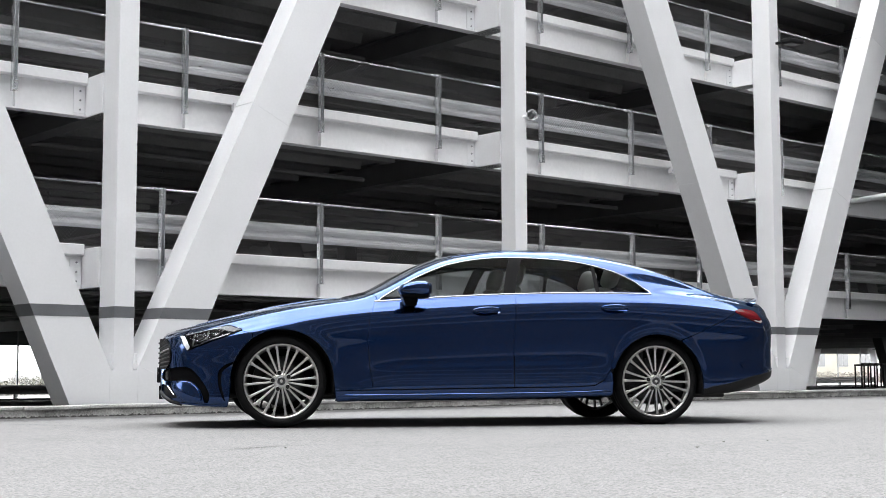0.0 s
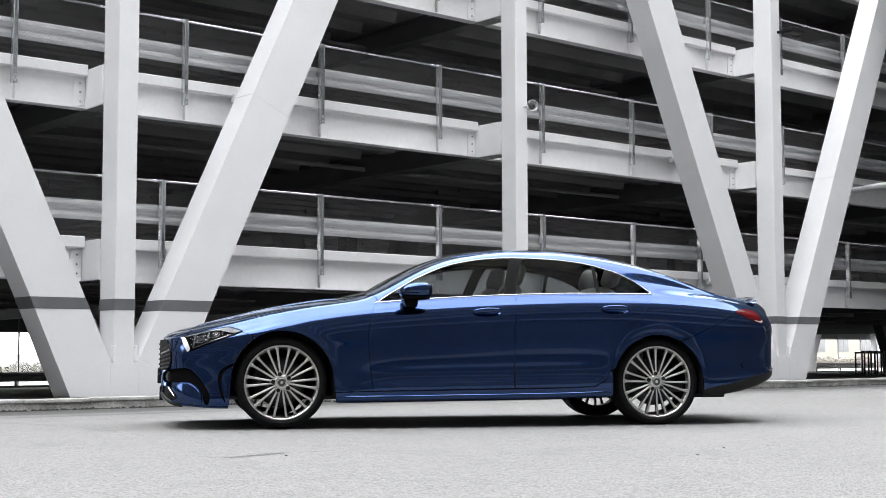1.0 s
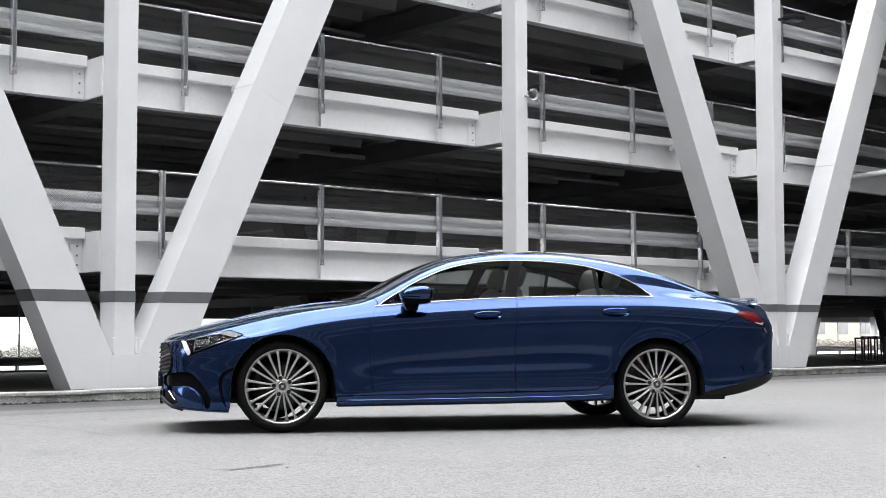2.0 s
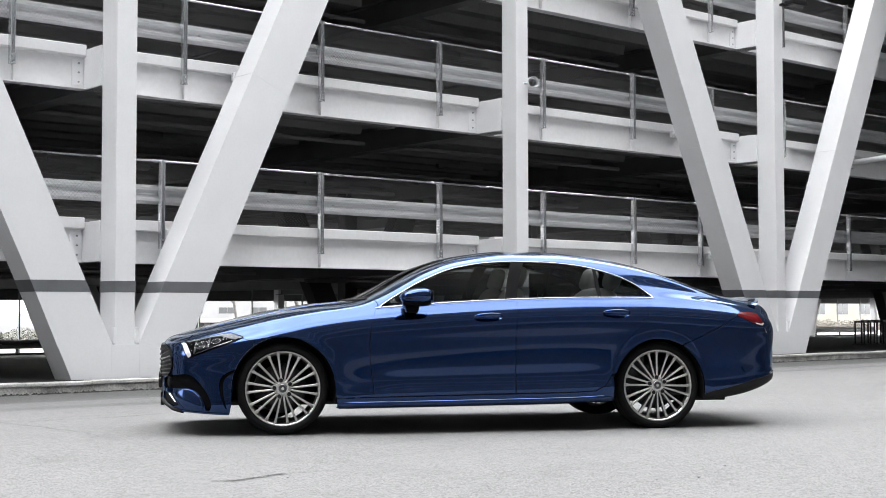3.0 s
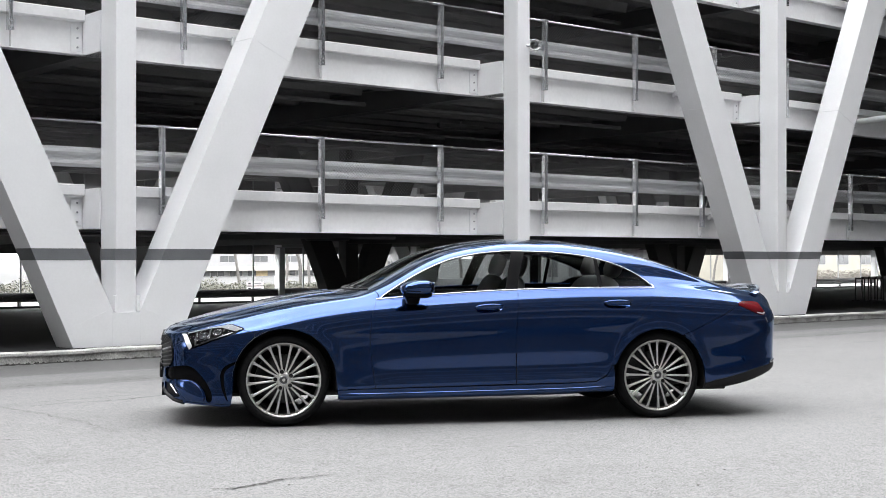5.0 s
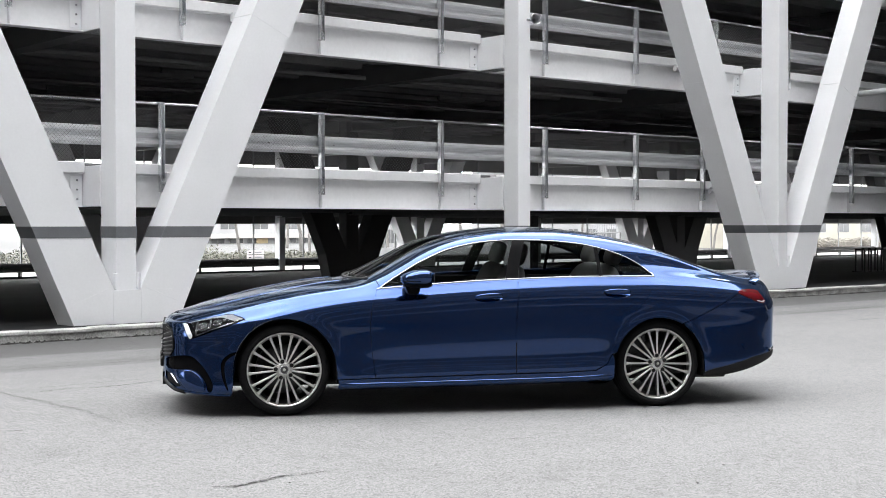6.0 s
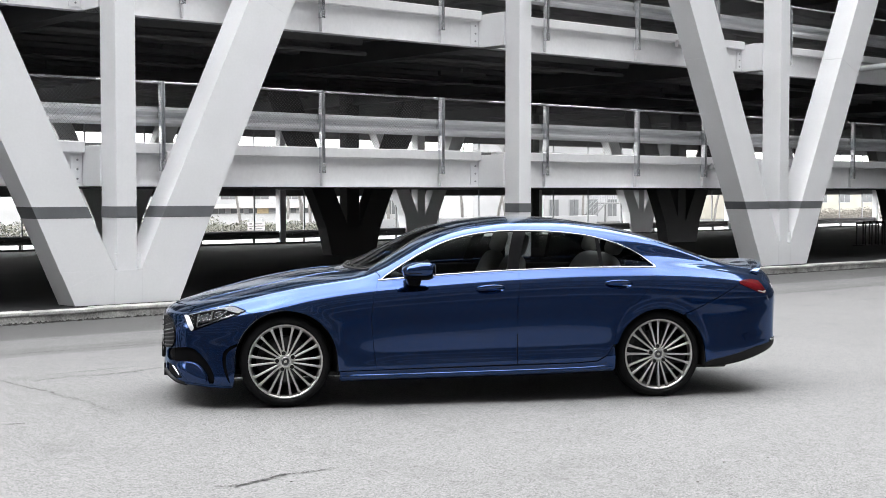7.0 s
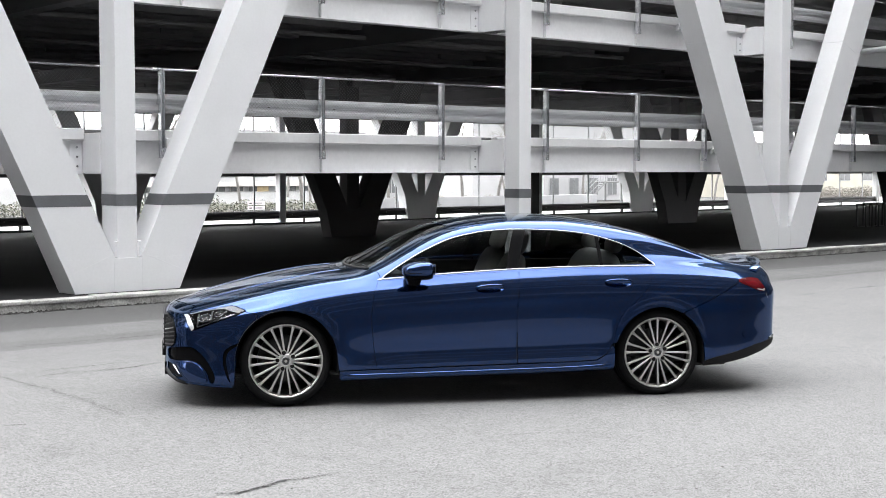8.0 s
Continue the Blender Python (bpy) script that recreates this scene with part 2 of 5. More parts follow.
def v_support(k, n, paint, band, bottom, label, DEEP=DEEP):
    """Two leaning box legs and an upright box column that meet in one foot."""
    v = thing("steel_v_support", label, "support", FACADE @ pose(col_u(k), n, 0), group="V supports of the car park")
    for side in (-1, 1):
        bm = bmesh.new()
        leg_prism(bm, side, 0.40, TOP, 0, DEEP)
        leg = part("leg", soft(bm, 0.015), paint, v)
        if band:
            bm = bmesh.new()
            leg_prism(bm, side, 1.218, 1.392, 0, DEEP, 0.003)
            part("painted_band", bm, band, leg, "dark grey painted band")
            for z in (4.85, 9.0):
                # welded butt joint square to the leg
                bm = bmesh.new()
                inner, outer = 0.66 + SLOPE * (z - 1.39) - 0.003, 1.52 + SLOPE * (z - 0.325 - 1.39) + 0.003
                prism(bm, [(side * inner, z), (side * outer, z - 0.325), (side * outer, z - 0.315), (side * inner, z + 0.010)], "y", -0.003, DEEP + 0.003)
                part("weld_seam", bm, paint, leg)
    half = 0.17 if band else 0.25
    part("column", cube_bm(-half, half, 0.03, DEEP - 0.04, 0.40, TOP, 0.012, 2), paint, v)
    if band:
        part("painted_band", cube_bm(-0.174, 0.174, 0.026, DEEP - 0.036, 1.218, 1.392), band, v, "dark grey painted band")
    # foot: the block into which the three run
    bm = bmesh.new()
    prism(bm, [(-0.86, bottom), (0.86, bottom), (1.095, 0.42), (-1.095, 0.42)], "y", -0.006, DEEP + 0.006)
    part("foot", soft(bm, 0.012), paint, v)
    if band:
        for side in (-1, 1):
            bm = bmesh.new()
            rod(bm, (side * 0.30, -0.005, 0.46), (side * 0.93, -0.005, 0.20), 0.0035, 6)
            part("weld_seam", bm, paint, v)
            bm = bmesh.new()
            rod(bm, (side * 0.235, -0.005, bottom + 0.02), (side * 0.235, -0.005, 0.44), 0.0035, 6)
            part("weld_seam", bm, paint, v)
            part("weld_plate", cube_bm(min(side * 0.16, side * 0.21), max(side * 0.16, side * 0.21), -0.02, 0.05, 0.44, 0.68, 0.006), paint, v)
    return v


def upright(k, n, paint, band, bottom, label):
    c = thing("steel_column", label, "column", FACADE @ pose(col_u(k), n, 0), group="upright columns of the car park")
    part("shaft", cube_bm(-0.16, 0.16, 0.0, 0.40, bottom, TOP, 0.012, 2), paint, c)
    if band:
        part("painted_band", cube_bm(-0.164, 0.164, -0.004, 0.404, 1.218, 1.392), band, c, "dark grey painted band")
    part("base_plate", cube_bm(-0.26, 0.26, -0.08, 0.5, bottom - 0.1, bottom + 0.03, 0.008), paint, c)
    return c


for k in COLUMNS:
    if k % 2 == 0:
        v_support(k, FRONT, WHITE, STRIPE, -0.12, "white painted steel V support with a dark grey band")
        # middle row: same supports, shade of the deep interior put into their colour
        v_support(k, MIDDLE, INNER, None, -0.6, "steel V support deep inside the car park, its shade put into the colour", 0.50)
        v_support(k, REAR, BEAM, None, -0.95, "pale steel V support at the back of the car park")
    else:
        upright(k, FRONT, WHITE, STRIPE, -0.09, "white square steel column with a dark grey band")
        upright(k, MIDDLE, INNER, None, -0.55, "steel column deep inside the car park, its shade put into the colour")
        upright(k, REAR, BEAM, None, -0.9, "pale steel column at the back of the car park")


# ---- decks, beams ----
def deck(level):
    z = LOW + STOREY * level
    bm = bmesh.new()
    box(bm, -8, 90, 21.72, 55.0, z + 0.50, z + 0.70)
    for k in list(COLUMNS)[:-1]:
        u0, u1 = col_u(k) + 0.75, col_u(k + 1) - 0.75
        n = 22.5
        while n < 54:
            prism(bm, [(n - 0.22, z + 0.505), (n + 0.22, z + 0.505), (n + 0.15, z + 0.27), (n - 0.15, z + 0.27)], "x", u0, u1)
            n += 1.19
    single("ceiling" if level == 0 else "deck_slab", bm, CONCRETE, "ribbed grey concrete parking deck", "deck", FACADE, kind="structure")


def cross_beam(level, me):
    z = LOW + STOREY * level
    for k in COLUMNS:
        single("cross_beam", me, None, "grey steel cross beam under a parking deck", "beam", FACADE @ pose(col_u(k), 0, z), kind="structure")


def beam_profile(front):
    """Section (n, z) of the edge beam: deep top flange with a lip, web, narrow bottom flange."""
    return [(0.0, 0.0), (0.22, 0.0), (0.22, 0.02), (0.12, 0.02), (0.12, 0.50), (0.22, 0.50), (0.22, 0.70), (0.02, 0.715), (0.0, 0.70), (-0.0, 0.545), (0.03, 0.52), (0.10, 0.52), (0.10, 0.02), (0.0, 0.02)]


bm = bmesh.new()
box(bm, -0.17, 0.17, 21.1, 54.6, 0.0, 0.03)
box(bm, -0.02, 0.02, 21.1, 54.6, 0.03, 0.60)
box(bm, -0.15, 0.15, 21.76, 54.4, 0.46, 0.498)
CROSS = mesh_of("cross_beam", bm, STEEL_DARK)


def bracket_mesh(near):
    """The box that reaches from a column's back to the edge beam."""
    bm = cube_bm(-0.19, 0.19, near, 21.74, 0.0, 0.64, 0.008)
    return mesh_of("beam_bracket", bm, WHITE)


BRACKETS = (bracket_mesh(FRONT + DEEP - 0.036), bracket_mesh(FRONT + 0.41))
bm = bmesh.new()
prism(bm, beam_profile(True), "x", 0.22, BAY - 0.195)
BEAM_MESH = mesh_of("edge_beam", bm, BEAM)
RIB = mesh_of("stiffener", cube_bm(-0.009, 0.009, 0.015, 0.10, 0.02, 0.52), BEAM)
PLATE = mesh_of("splice_plate", cube_bm(-0.1, 0.1, 0.085, 0.1, 0.06, 0.48, 0.004), WHITE)
bm = bmesh.new()
rod(bm, (0, 0.062, 0), (0, 0.088, 0), 0.017, 6)
BOLT = mesh_of("bolt", bm, ZINC)


def edge_beam(k, level, n0, posts):
    z = LOW + STOREY * level
    b = thing("edge_beam", "white painted steel edge beam of a parking deck", "beam", FACADE @ pose(col_u(k), n0, z), kind="structure")
    part("girder", BEAM_MESH, BEAM, b)
    for u in posts:
        part("stiffener", RIB, BEAM, b, at=pose(u + 0.06, 0, 0))
    plate = part("splice_plate", PLATE, WHITE, b, at=pose(BAY - 0.30, 0, 0))
    for i in range(3):
        part("bolt", BOLT, ZINC, plate, at=pose(0.01, 0, 0.12 + 0.15 * i))


# ---- railings: posts, W-beam guard rail, top tube and chain-link ----
bm = bmesh.new()
prism(bm, [(-0.035, -0.05), (-0.021, -0.05), (-0.021, 0.03), (0.021, 0.03), (0.021, -0.05), (0.035, -0.05), (0.035, 0.05), (-0.035, 0.05)], "z", 0.255, 1.72)
POST = mesh_of("post", bm, ZINC)
bm = cube_bm(-0.03, 0.03, -0.07, 0.0, 1.15, 1.33, 0.006)
BLOCK = mesh_of("spacer", bm, ZINC)
bm = bmesh.new()
wave = [(0.0, 0.99), (0.03, 1.0), (0.082, 1.04), (0.082, 1.08), (0.0, 1.13), (0.0, 1.17), (0.082, 1.22), (0.082, 1.26), (0.03, 1.30), (0.0, 1.31)]
wave = [(-a, z) for a, z in wave]
prism(bm, wave + [(a + 0.008, z) for a, z in wave[::-1]], "x", 0, BAY)
GUARD = mesh_of("guard_rail", bm, RAIL_ZINC)
bm = bmesh.new()
rod(bm, (0, 0, 1.70), (BAY, 0, 1.70), 0.021, 8)
TUBE = mesh_of("top_rail", bm, ZINC, True)
bm = bmesh.new()
rod(bm, (-0.07, 0, 1.70), (0.07, 0, 1.70), 0.027, 8)
SLEEVE = mesh_of("sleeve", bm, ZINC, True)


def chain_link():
    """Woven diamond wire: two sets of slanting strands between the rail and the beam."""
    verts, faces = [], []
    z0, z1, pitch, r, tall = 0.66, 1.69, 0.066, 0.0018, 1.0
    run = (z1 - z0) / tall

    def strand(a, za, b, zb, y):
        i = len(verts)
        for u, z in ((a, za), (b, zb)):
            verts.extend(((u - r, y, z), (u + r, y, z), (u, y + 2 * r, z)))
        faces.extend(((i, i + 1, i + 4, i + 3), (i + 1, i + 2, i + 5, i + 4), (i + 2, i, i + 3, i + 5)))

    u = -run
    while u < BAY:
        a, b = max(u, 0), min(u + run, BAY)
        if b > a:
            strand(a, z0 + (a - u) * tall, b, z0 + (b - u) * tall, 0)
            strand(BAY - a, z0 + (a - u) * tall, BAY - b, z0 + (b - u) * tall, -0.004)
        u += pitch
    me = bpy.data.meshes.new("chain_link")
    me.from_pydata(verts, [], faces)
    me.materials.append(WIRE)
    return me


LINK = chain_link()
bm = bmesh.new()
rod(bm, (0, -0.062, 0), (0, -0.048, 0), 0.013, 6)
FOOT_BOLT = mesh_of("bolt", bm, ZINC_DARK)
FOOT_PLATE = mesh_of("foot_plate", cube_bm(-0.045, 0.045, -0.052, -0.046, 0.25, 0.42, 0.003), ZINC)
bm = bmesh.new()
for i, du in enumerate((0.0, 0.16)):
    for dz in (1.05, 1.245):
        rod(bm, (du, -0.062, dz), (du, -0.05, dz), 0.012, 6)
box(bm, 0.05, 0.11, -0.004, -0.001, 1.14, 1.155)
SPLICE = mesh_of("splice_bolts", bm, ZINC_DARK)
SLOT = mesh_of("slot", cube_bm(-0.022, 0.022, -0.003, -0.0005, 1.142, 1.157), DARK)


def railing(k, level, n0, posts):
    z = LOW + STOREY * level
    r = thing("deck_railing", "galvanised crash rail with chain-link mesh above a white beam", "railing", FACADE @ pose(col_u(k), n0, z), group="railings of the parking decks")
    for u in posts:
        p = part("post", POST, ZINC, r, at=pose(u, -0.055, 0))
        part("spacer", BLOCK, ZINC, p, at=pose(0, 0.13, -0.03))
        part("foot_plate", FOOT_PLATE, ZINC, p)
        for dz in (0.29, 0.37):
            part("bolt", FOOT_BOLT, ZINC_DARK, p, at=pose(0, 0.004, dz))
        part("sleeve", SLEEVE, ZINC, r, at=pose(u - 0.09, 0, 0))
    g = part("guard_rail", GUARD, ZINC, r, at=pose(0, 0.11, 0))
    part("splice_bolts", SPLICE, ZINC_DARK, g, at=pose(posts[-1] - 0.7, 0, 0))
    for i in range(5):
        part("slot", SLOT, DARK, g, at=pose(0.5 + 1.4 * i + 0.31 * (k % 3), 0, 0))
    part("top_rail", TUBE, ZINC, r)
    tagged(part("chain_link_mesh", LINK, WIRE, r, at=pose(0, 0.015, 0)), kind="stuff")
    return r


EDGE = 21.55
for k in list(COLUMNS)[:-1]:
    for level in LEVELS:
        if k % 2 == 0:
            posts = (1.52, 4.31, 7.10)
            if level == 0:
                posts = (1.13, 4.31, 7.10)
        else:
            posts = (1.54, 4.33, 7.08 if k > 0 else 6.93)
            if level == 0:
                posts = (1.54, 4.33, 6.63)
        edge_beam(k, level, EDGE, posts)
        railing(k, level, EDGE, posts)
for level in LEVELS:
    z = LOW + STOREY * level
    deck(level)
    cross_beam(level, CROSS)
    for k in COLUMNS:
        single("beam_bracket", BRACKETS[k % 2], WHITE, "white steel bracket joining beam and column", "bracket", FACADE @ pose(col_u(k), 0, z), kind="structure")
# ---- car body surface: half sections from feature curves along the length ----
def curve(*knots, blur=0.0):
    """A smooth monotone-between-knots function through (x, value) pairs; blur rounds off the joins."""
    xs, ys = [k[0] for k in knots], [k[1] for k in knots]
    n = len(xs)
    d = [(ys[i + 1] - ys[i]) / (xs[i + 1] - xs[i]) for i in range(n - 1)]
    m = [d[0]] + [0.0 if d[i - 1] * d[i] <= 0 else 2 * d[i - 1] * d[i] / (d[i - 1] + d[i]) for i in range(1, n - 1)] + [d[-1]]

    def f(x):
        x = min(max(x, xs[0]), xs[-1])
        i = 0
        while i < n - 2 and x > xs[i + 1]:
            i += 1
        h = xs[i + 1] - xs[i]
        t = (x - xs[i]) / h
        return ((2 * t ** 3 - 3 * t * t + 1) * ys[i] + (t ** 3 - 2 * t * t + t) * h * m[i] + (3 * t * t - 2 * t ** 3) * ys[i + 1] + (t ** 3 - t * t) * h * m[i + 1])
    if not blur:
        return f
    # average over a bell of a width that shrinks towards both ends
    n_tab = 1200
    grid = np.linspace(xs[0], xs[-1], n_tab)
    raw = np.array([f(x) for x in grid])
    reach = np.minimum(blur, 0.30 * np.minimum(grid - xs[0], xs[-1] - grid) + 1e-4)
    w = np.exp(-0.5 * ((grid[None, :] - grid[:, None]) / reach[:, None]) ** 2)
    table = (w @ raw) / w.sum(axis=1)
    for _ in range(2):
        table[1:-1] = 0.25 * table[:-2] + 0.5 * table[1:-1] + 0.25 * table[2:]
    slope = np.gradient(table, grid)
    cell = grid[1] - grid[0]

    def g(x):
        q = (min(max(x, xs[0]), xs[-1]) - xs[0]) / cell
        i = min(int(q), n_tab - 2)
        t = q - i
        return float((2 * t ** 3 - 3 * t * t + 1) * table[i] + (t ** 3 - 2 * t * t + t) * cell * slope[i] + (3 * t * t - 2 * t ** 3) * table[i + 1] + (t ** 3 - t * t) * cell * slope[i + 1])
    return g


NOSE, TAIL = -0.885, 4.05
z_top = curve((-0.885, 0.665), (-0.85, 0.705), (-0.655, 0.772), (-0.4, 0.842), (-0.056, 0.924), (0.294, 0.982), (0.56, 1.006), (0.75, 1.078), (0.92, 1.170), (1.107, 1.268), (1.291, 1.336), (1.569, 1.390), (1.85, 1.416), (2.15, 1.413), (2.5, 1.378), (2.8, 1.322), (3.1, 1.235), (3.35, 1.148), (3.55, 1.082), (3.72, 1.052), (3.95, 1.04), (4.005, 1.018), (4.05, 0.93), blur=0.03)
z_belt = curve((-0.885, 0.60), (-0.80, 0.645), (-0.6, 0.70), (-0.4, 0.748), (-0.05, 0.832), (0.3, 0.895), (0.60, 0.935), (0.94, 0.962), (1.29, 0.986), (1.8, 1.012), (2.4, 1.027), (2.85, 1.027), (3.2, 1.012), (3.6, 0.975), (3.9, 0.92), (4.005, 0.87), (4.05, 0.80), blur=0.08)
y_belt = curve((-0.885, 0.40), (-0.8, 0.56), (-0.6, 0.68), (-0.3, 0.775), (0.0, 0.82), (0.4, 0.838), (1.0, 0.846), (2.0, 0.850), (2.7, 0.846), (3.1, 0.826), (3.4, 0.79), (3.7, 0.725), (3.95, 0.64), (4.05, 0.52), blur=0.09)
y_wide = curve((-0.885, 0.44), (-0.86, 0.56), (-0.80, 0.665), (-0.7, 0.765), (-0.55, 0.845), (-0.35, 0.91), (-0.1, 0.942), (0.1, 0.950), (0.45, 0.950), (0.8, 0.952), (1.5, 0.954), (2.2, 0.954), (2.6, 0.955), (2.95, 0.953), (3.3, 0.93), (3.55, 0.885), (3.8, 0.81), (3.97, 0.71), (4.02, 0.60), (4.05, 0.48), blur=0.07)
z_low = curve((-0.885, 0.215), (-0.80, 0.185), (-0.69, 0.170), (-0.4, 0.155), (0.0, 0.18), (0.4, 0.193), (1.3, 0.203), (2.2, 0.215), (2.6, 0.228), (3.3, 0.232), (3.5, 0.245), (3.74, 0.285), (3.9, 0.335), (4.05, 0.40), blur=0.08)
lean_of = curve((-0.885, 0.05), (0.4, 0.08), (0.9, 0.14), (1.3, 0.26), (1.6, 0.30), (2.3, 0.30), (2.7, 0.25), (3.1, 0.12), (3.3, 0.09), (3.5, 0.09), (3.8, 0.09), (4.05, 0.08), blur=0.12)
haunch = curve((-0.885, 0.0), (2.45, 0.0), (2.85, 0.03), (3.1, 0.085), (3.4, 0.10), (3.7, 0.06), (4.05, 0.0), blur=0.12)
power_of = curve((-0.885, 2.2), (0.4, 2.4), (0.75, 5.0), (0.95, 8.0), (1.3, 11.0), (1.6, 13.0), (2.3, 13.0), (2.7, 12.0), (3.1, 11.0), (3.5, 6.0), (3.8, 3.0), (4.05, 2.4), blur=0.12)
tuck = curve((0.0, -0.045), (0.015, -0.014), (0.03, -0.001), (0.06, 0.004), (0.085, 0.0088), (0.105, 0.0105), (0.14, 0.0095), (0.20, 0.0065), (0.26, 0.0034), (0.32, 0.0002), (0.45, -0.0055), (0.55, -0.010), (0.65, -0.0155), (0.75, -0.020), (0.82, -0.0265), (0.865, -0.032), (0.90, -0.045), (1.0, -0.113), blur=0.014)
round_of = curve((-0.885, 1.0), (2.6, 1.0), (3.0, 0.85), (3.3, 0.75), (3.8, 0.75), (4.05, 0.9), blur=0.12)


def flare(x, z):
    """The rolled lip round the wheel arches."""
    out = 0.0
    for cx, cz, r in ((0.008, 0.350, 0.376), (2.925, 0.338, 0.372)):
        d = math.hypot(x - cx, z - cz) - r
        if -0.06 < d < 0.16 and z > cz - 0.15:
            out += 0.006 * math.exp(-(max(d, 0.0) / 0.045) ** 2) * min(1.0, (z - cz + 0.15) / 0.2)
    return out


def crease(x, s):
    """The hollow and the line pressed into the lower doors."""
    if not 0.45 < x < 2.75 or s > 0.6:
        return 0.0
    k = min(1.0, (x - 0.45) / 0.5, (2.75 - x) / 0.5)
    k = k * k * (3 - 2 * k)
    return k * (0.004 * math.exp(-((s - 0.15) / 0.035) ** 2) - 0.0045 * math.exp(-((s - 0.27) / 0.08) ** 2))


def skin(x, s):
    """Point of the near half of the body: s from 0 at the sill over 1 at the waistline to 2 on the middle line."""
    zb, yb = z_belt(x), y_belt(x)
    if s <= 1:
        zl = z_low(x)
        yw = y_wide(x)
        end = yw - 0.113
        z = zl + s * (zb - zl)
        return (x, -(yw + tuck(s) + crease(x, s) + (yb - end) * max(0.0, (s - 0.2) / 0.8) + flare(x, z)), z)
    k = s - 1
    h = 1 - (1 - k) ** 2
    y = yb * (1 - lean_of(x) * h ** round_of(x) - haunch(x) * (1 - math.exp(-(h / 0.22) ** 1.6))) * math.sqrt(max(0.0, 1 - h ** power_of(x)))
    return (x, -y, zb + h * (z_top(x) - zb))


def s_of_z(x, z):
    zl, zb, zt = z_low(x), z_belt(x), z_top(x)
    if z <= zb:
        return max(0.0, (z - zl) / (zb - zl))
    h = min(1.0, (z - zb) / max(1e-6, zt - zb))
    return 2 - math.sqrt(1 - h)


def s_of_y(x, y):
    """The place on the upper half at the half-width y."""
    a, b = 1.0, 2.0
    for _ in range(40):
        c = (a + b) / 2
        if -skin(x, c)[1] > y:
            a = c
        else:
            b = c
    return a


# ---- materials of the car ----
def car_paint():
    m = material("metallic_blue_paint", (0.0082, 0.0325, 0.116), 0.12, 0.96, spread=0.03, scale=2, fine=900, fine_amount=0.10, coat=0.85)
    b = m.node_tree.nodes["Principled BSDF"]
    b.inputs["Specular Tint"].default_value = (0.5, 0.7, 1.0, 1)
    b.inputs["Coat IOR"].default_value = 1.46
    b.inputs["Coat Roughness"].default_value = 0.008
    return m


PAINT = car_paint()
CHROME = material("satin_chrome", (0.48, 0.485, 0.495), 0.18, 1.0, spread=0.02)
GLOSS_BLACK = material("gloss_black", (0.004, 0.004, 0.0045), 0.2, spread=0.05, spec=0.03)
SEAL = material("rubber_seal", (0.006, 0.006, 0.006), 0.7, spread=0.05)
RUBBER = material("tyre_rubber", (0.009, 0.009, 0.0095), 0.8, spread=0.15, scale=20, bump=0.3, bump_scale=200, spec=0.10)
ALLOY = material("machined_alloy", (0.60, 0.59, 0.575), 0.28, 0.9, spread=0.05, scale=12)
ALLOY_DARK = material("dark_alloy", (0.07, 0.07, 0.072), 0.4, 0.7, spread=0.1)
DISC = material("brake_steel", (0.09, 0.09, 0.092), 0.42, 0.9, spread=0.1, scale=30)
LEATHER = material("pale_grey_leather", (0.50, 0.49, 0.475), 0.6, spread=0.08, scale=8, bump=0.15, bump_scale=150)
CABIN = material("dark_cabin_trim", (0.022, 0.022, 0.024), 0.7, spread=0.12, scale=10)
RED = material("red_lamp_lens", (0.075, 0.003, 0.005), 0.15, spread=0.15, scale=6, spec=0.2)
RED_DARK = material("bright_red_lamp_lens", (0.10, 0.004, 0.007), 0.15, spread=0.1, spec=0.2)
LAMP_WHITE = material("white_light_guide", (0.5, 0.46, 0.47), 0.2, spread=0.02)
LIT = material("lit_running_light", (0.85, 0.86, 0.88), 0.3, spread=0.02)
LIT.node_tree.nodes["Principled BSDF"].inputs["Emission Color"].default_value = (1, 1, 1, 1)
LIT.node_tree.nodes["Principled BSDF"].inputs["Emission Strength"].default_value = 0.10
LAMP_PALE = material("pale_lamp_reflection", (0.42, 0.43, 0.45), 0.25, spread=0.08, scale=20)
PROJECTOR = material("dark_projector_lens", (0.03, 0.031, 0.034), 0.06, spread=0.05, spec=0.5)
LAMP_GREY = material("headlight_reflector", (0.17, 0.175, 0.185), 0.22, 0.9, spread=0.2, scale=25)


def glass(name, tint, gloss=1.0, curved=True):
    m = bpy.data.materials.new(name)
    m.use_nodes = True
    nt = m.node_tree
    nt.nodes.clear()
    out = nt.nodes.new("ShaderNodeOutputMaterial")
    mix = nt.nodes.new("ShaderNodeMixShader")
    tr = nt.nodes.new("ShaderNodeBsdfTransparent")
    tr.inputs["Color"].default_value = (*tint, 1)
    gl = nt.nodes.new("ShaderNodeBsdfGlossy")
    gl.inputs["Roughness"].default_value = 0.012
    gl.inputs["Color"].default_value = (gloss, gloss, gloss, 1)
    fr = nt.nodes.new("ShaderNodeFresnel")
    fr.inputs["IOR"].default_value = 1.52
    if curved:
        nt.links.new(fr.outputs[0], mix.inputs[0])
    else:
        mix.inputs[0].default_value = 0.05
    nt.links.new(tr.outputs[0], mix.inputs[1])
    nt.links.new(gl.outputs[0], mix.inputs[2])
    nt.links.new(mix.outputs[0], out.inputs["Surface"])
    return m


GLASS = glass("tinted_side_glass", (0.48, 0.50, 0.50), 0.05)
GLASS_CLEAR = glass("windscreen_glass", (0.62, 0.66, 0.65), 0.6)
LENS = glass("headlight_lens", (0.92, 0.93, 0.94), 0.10)

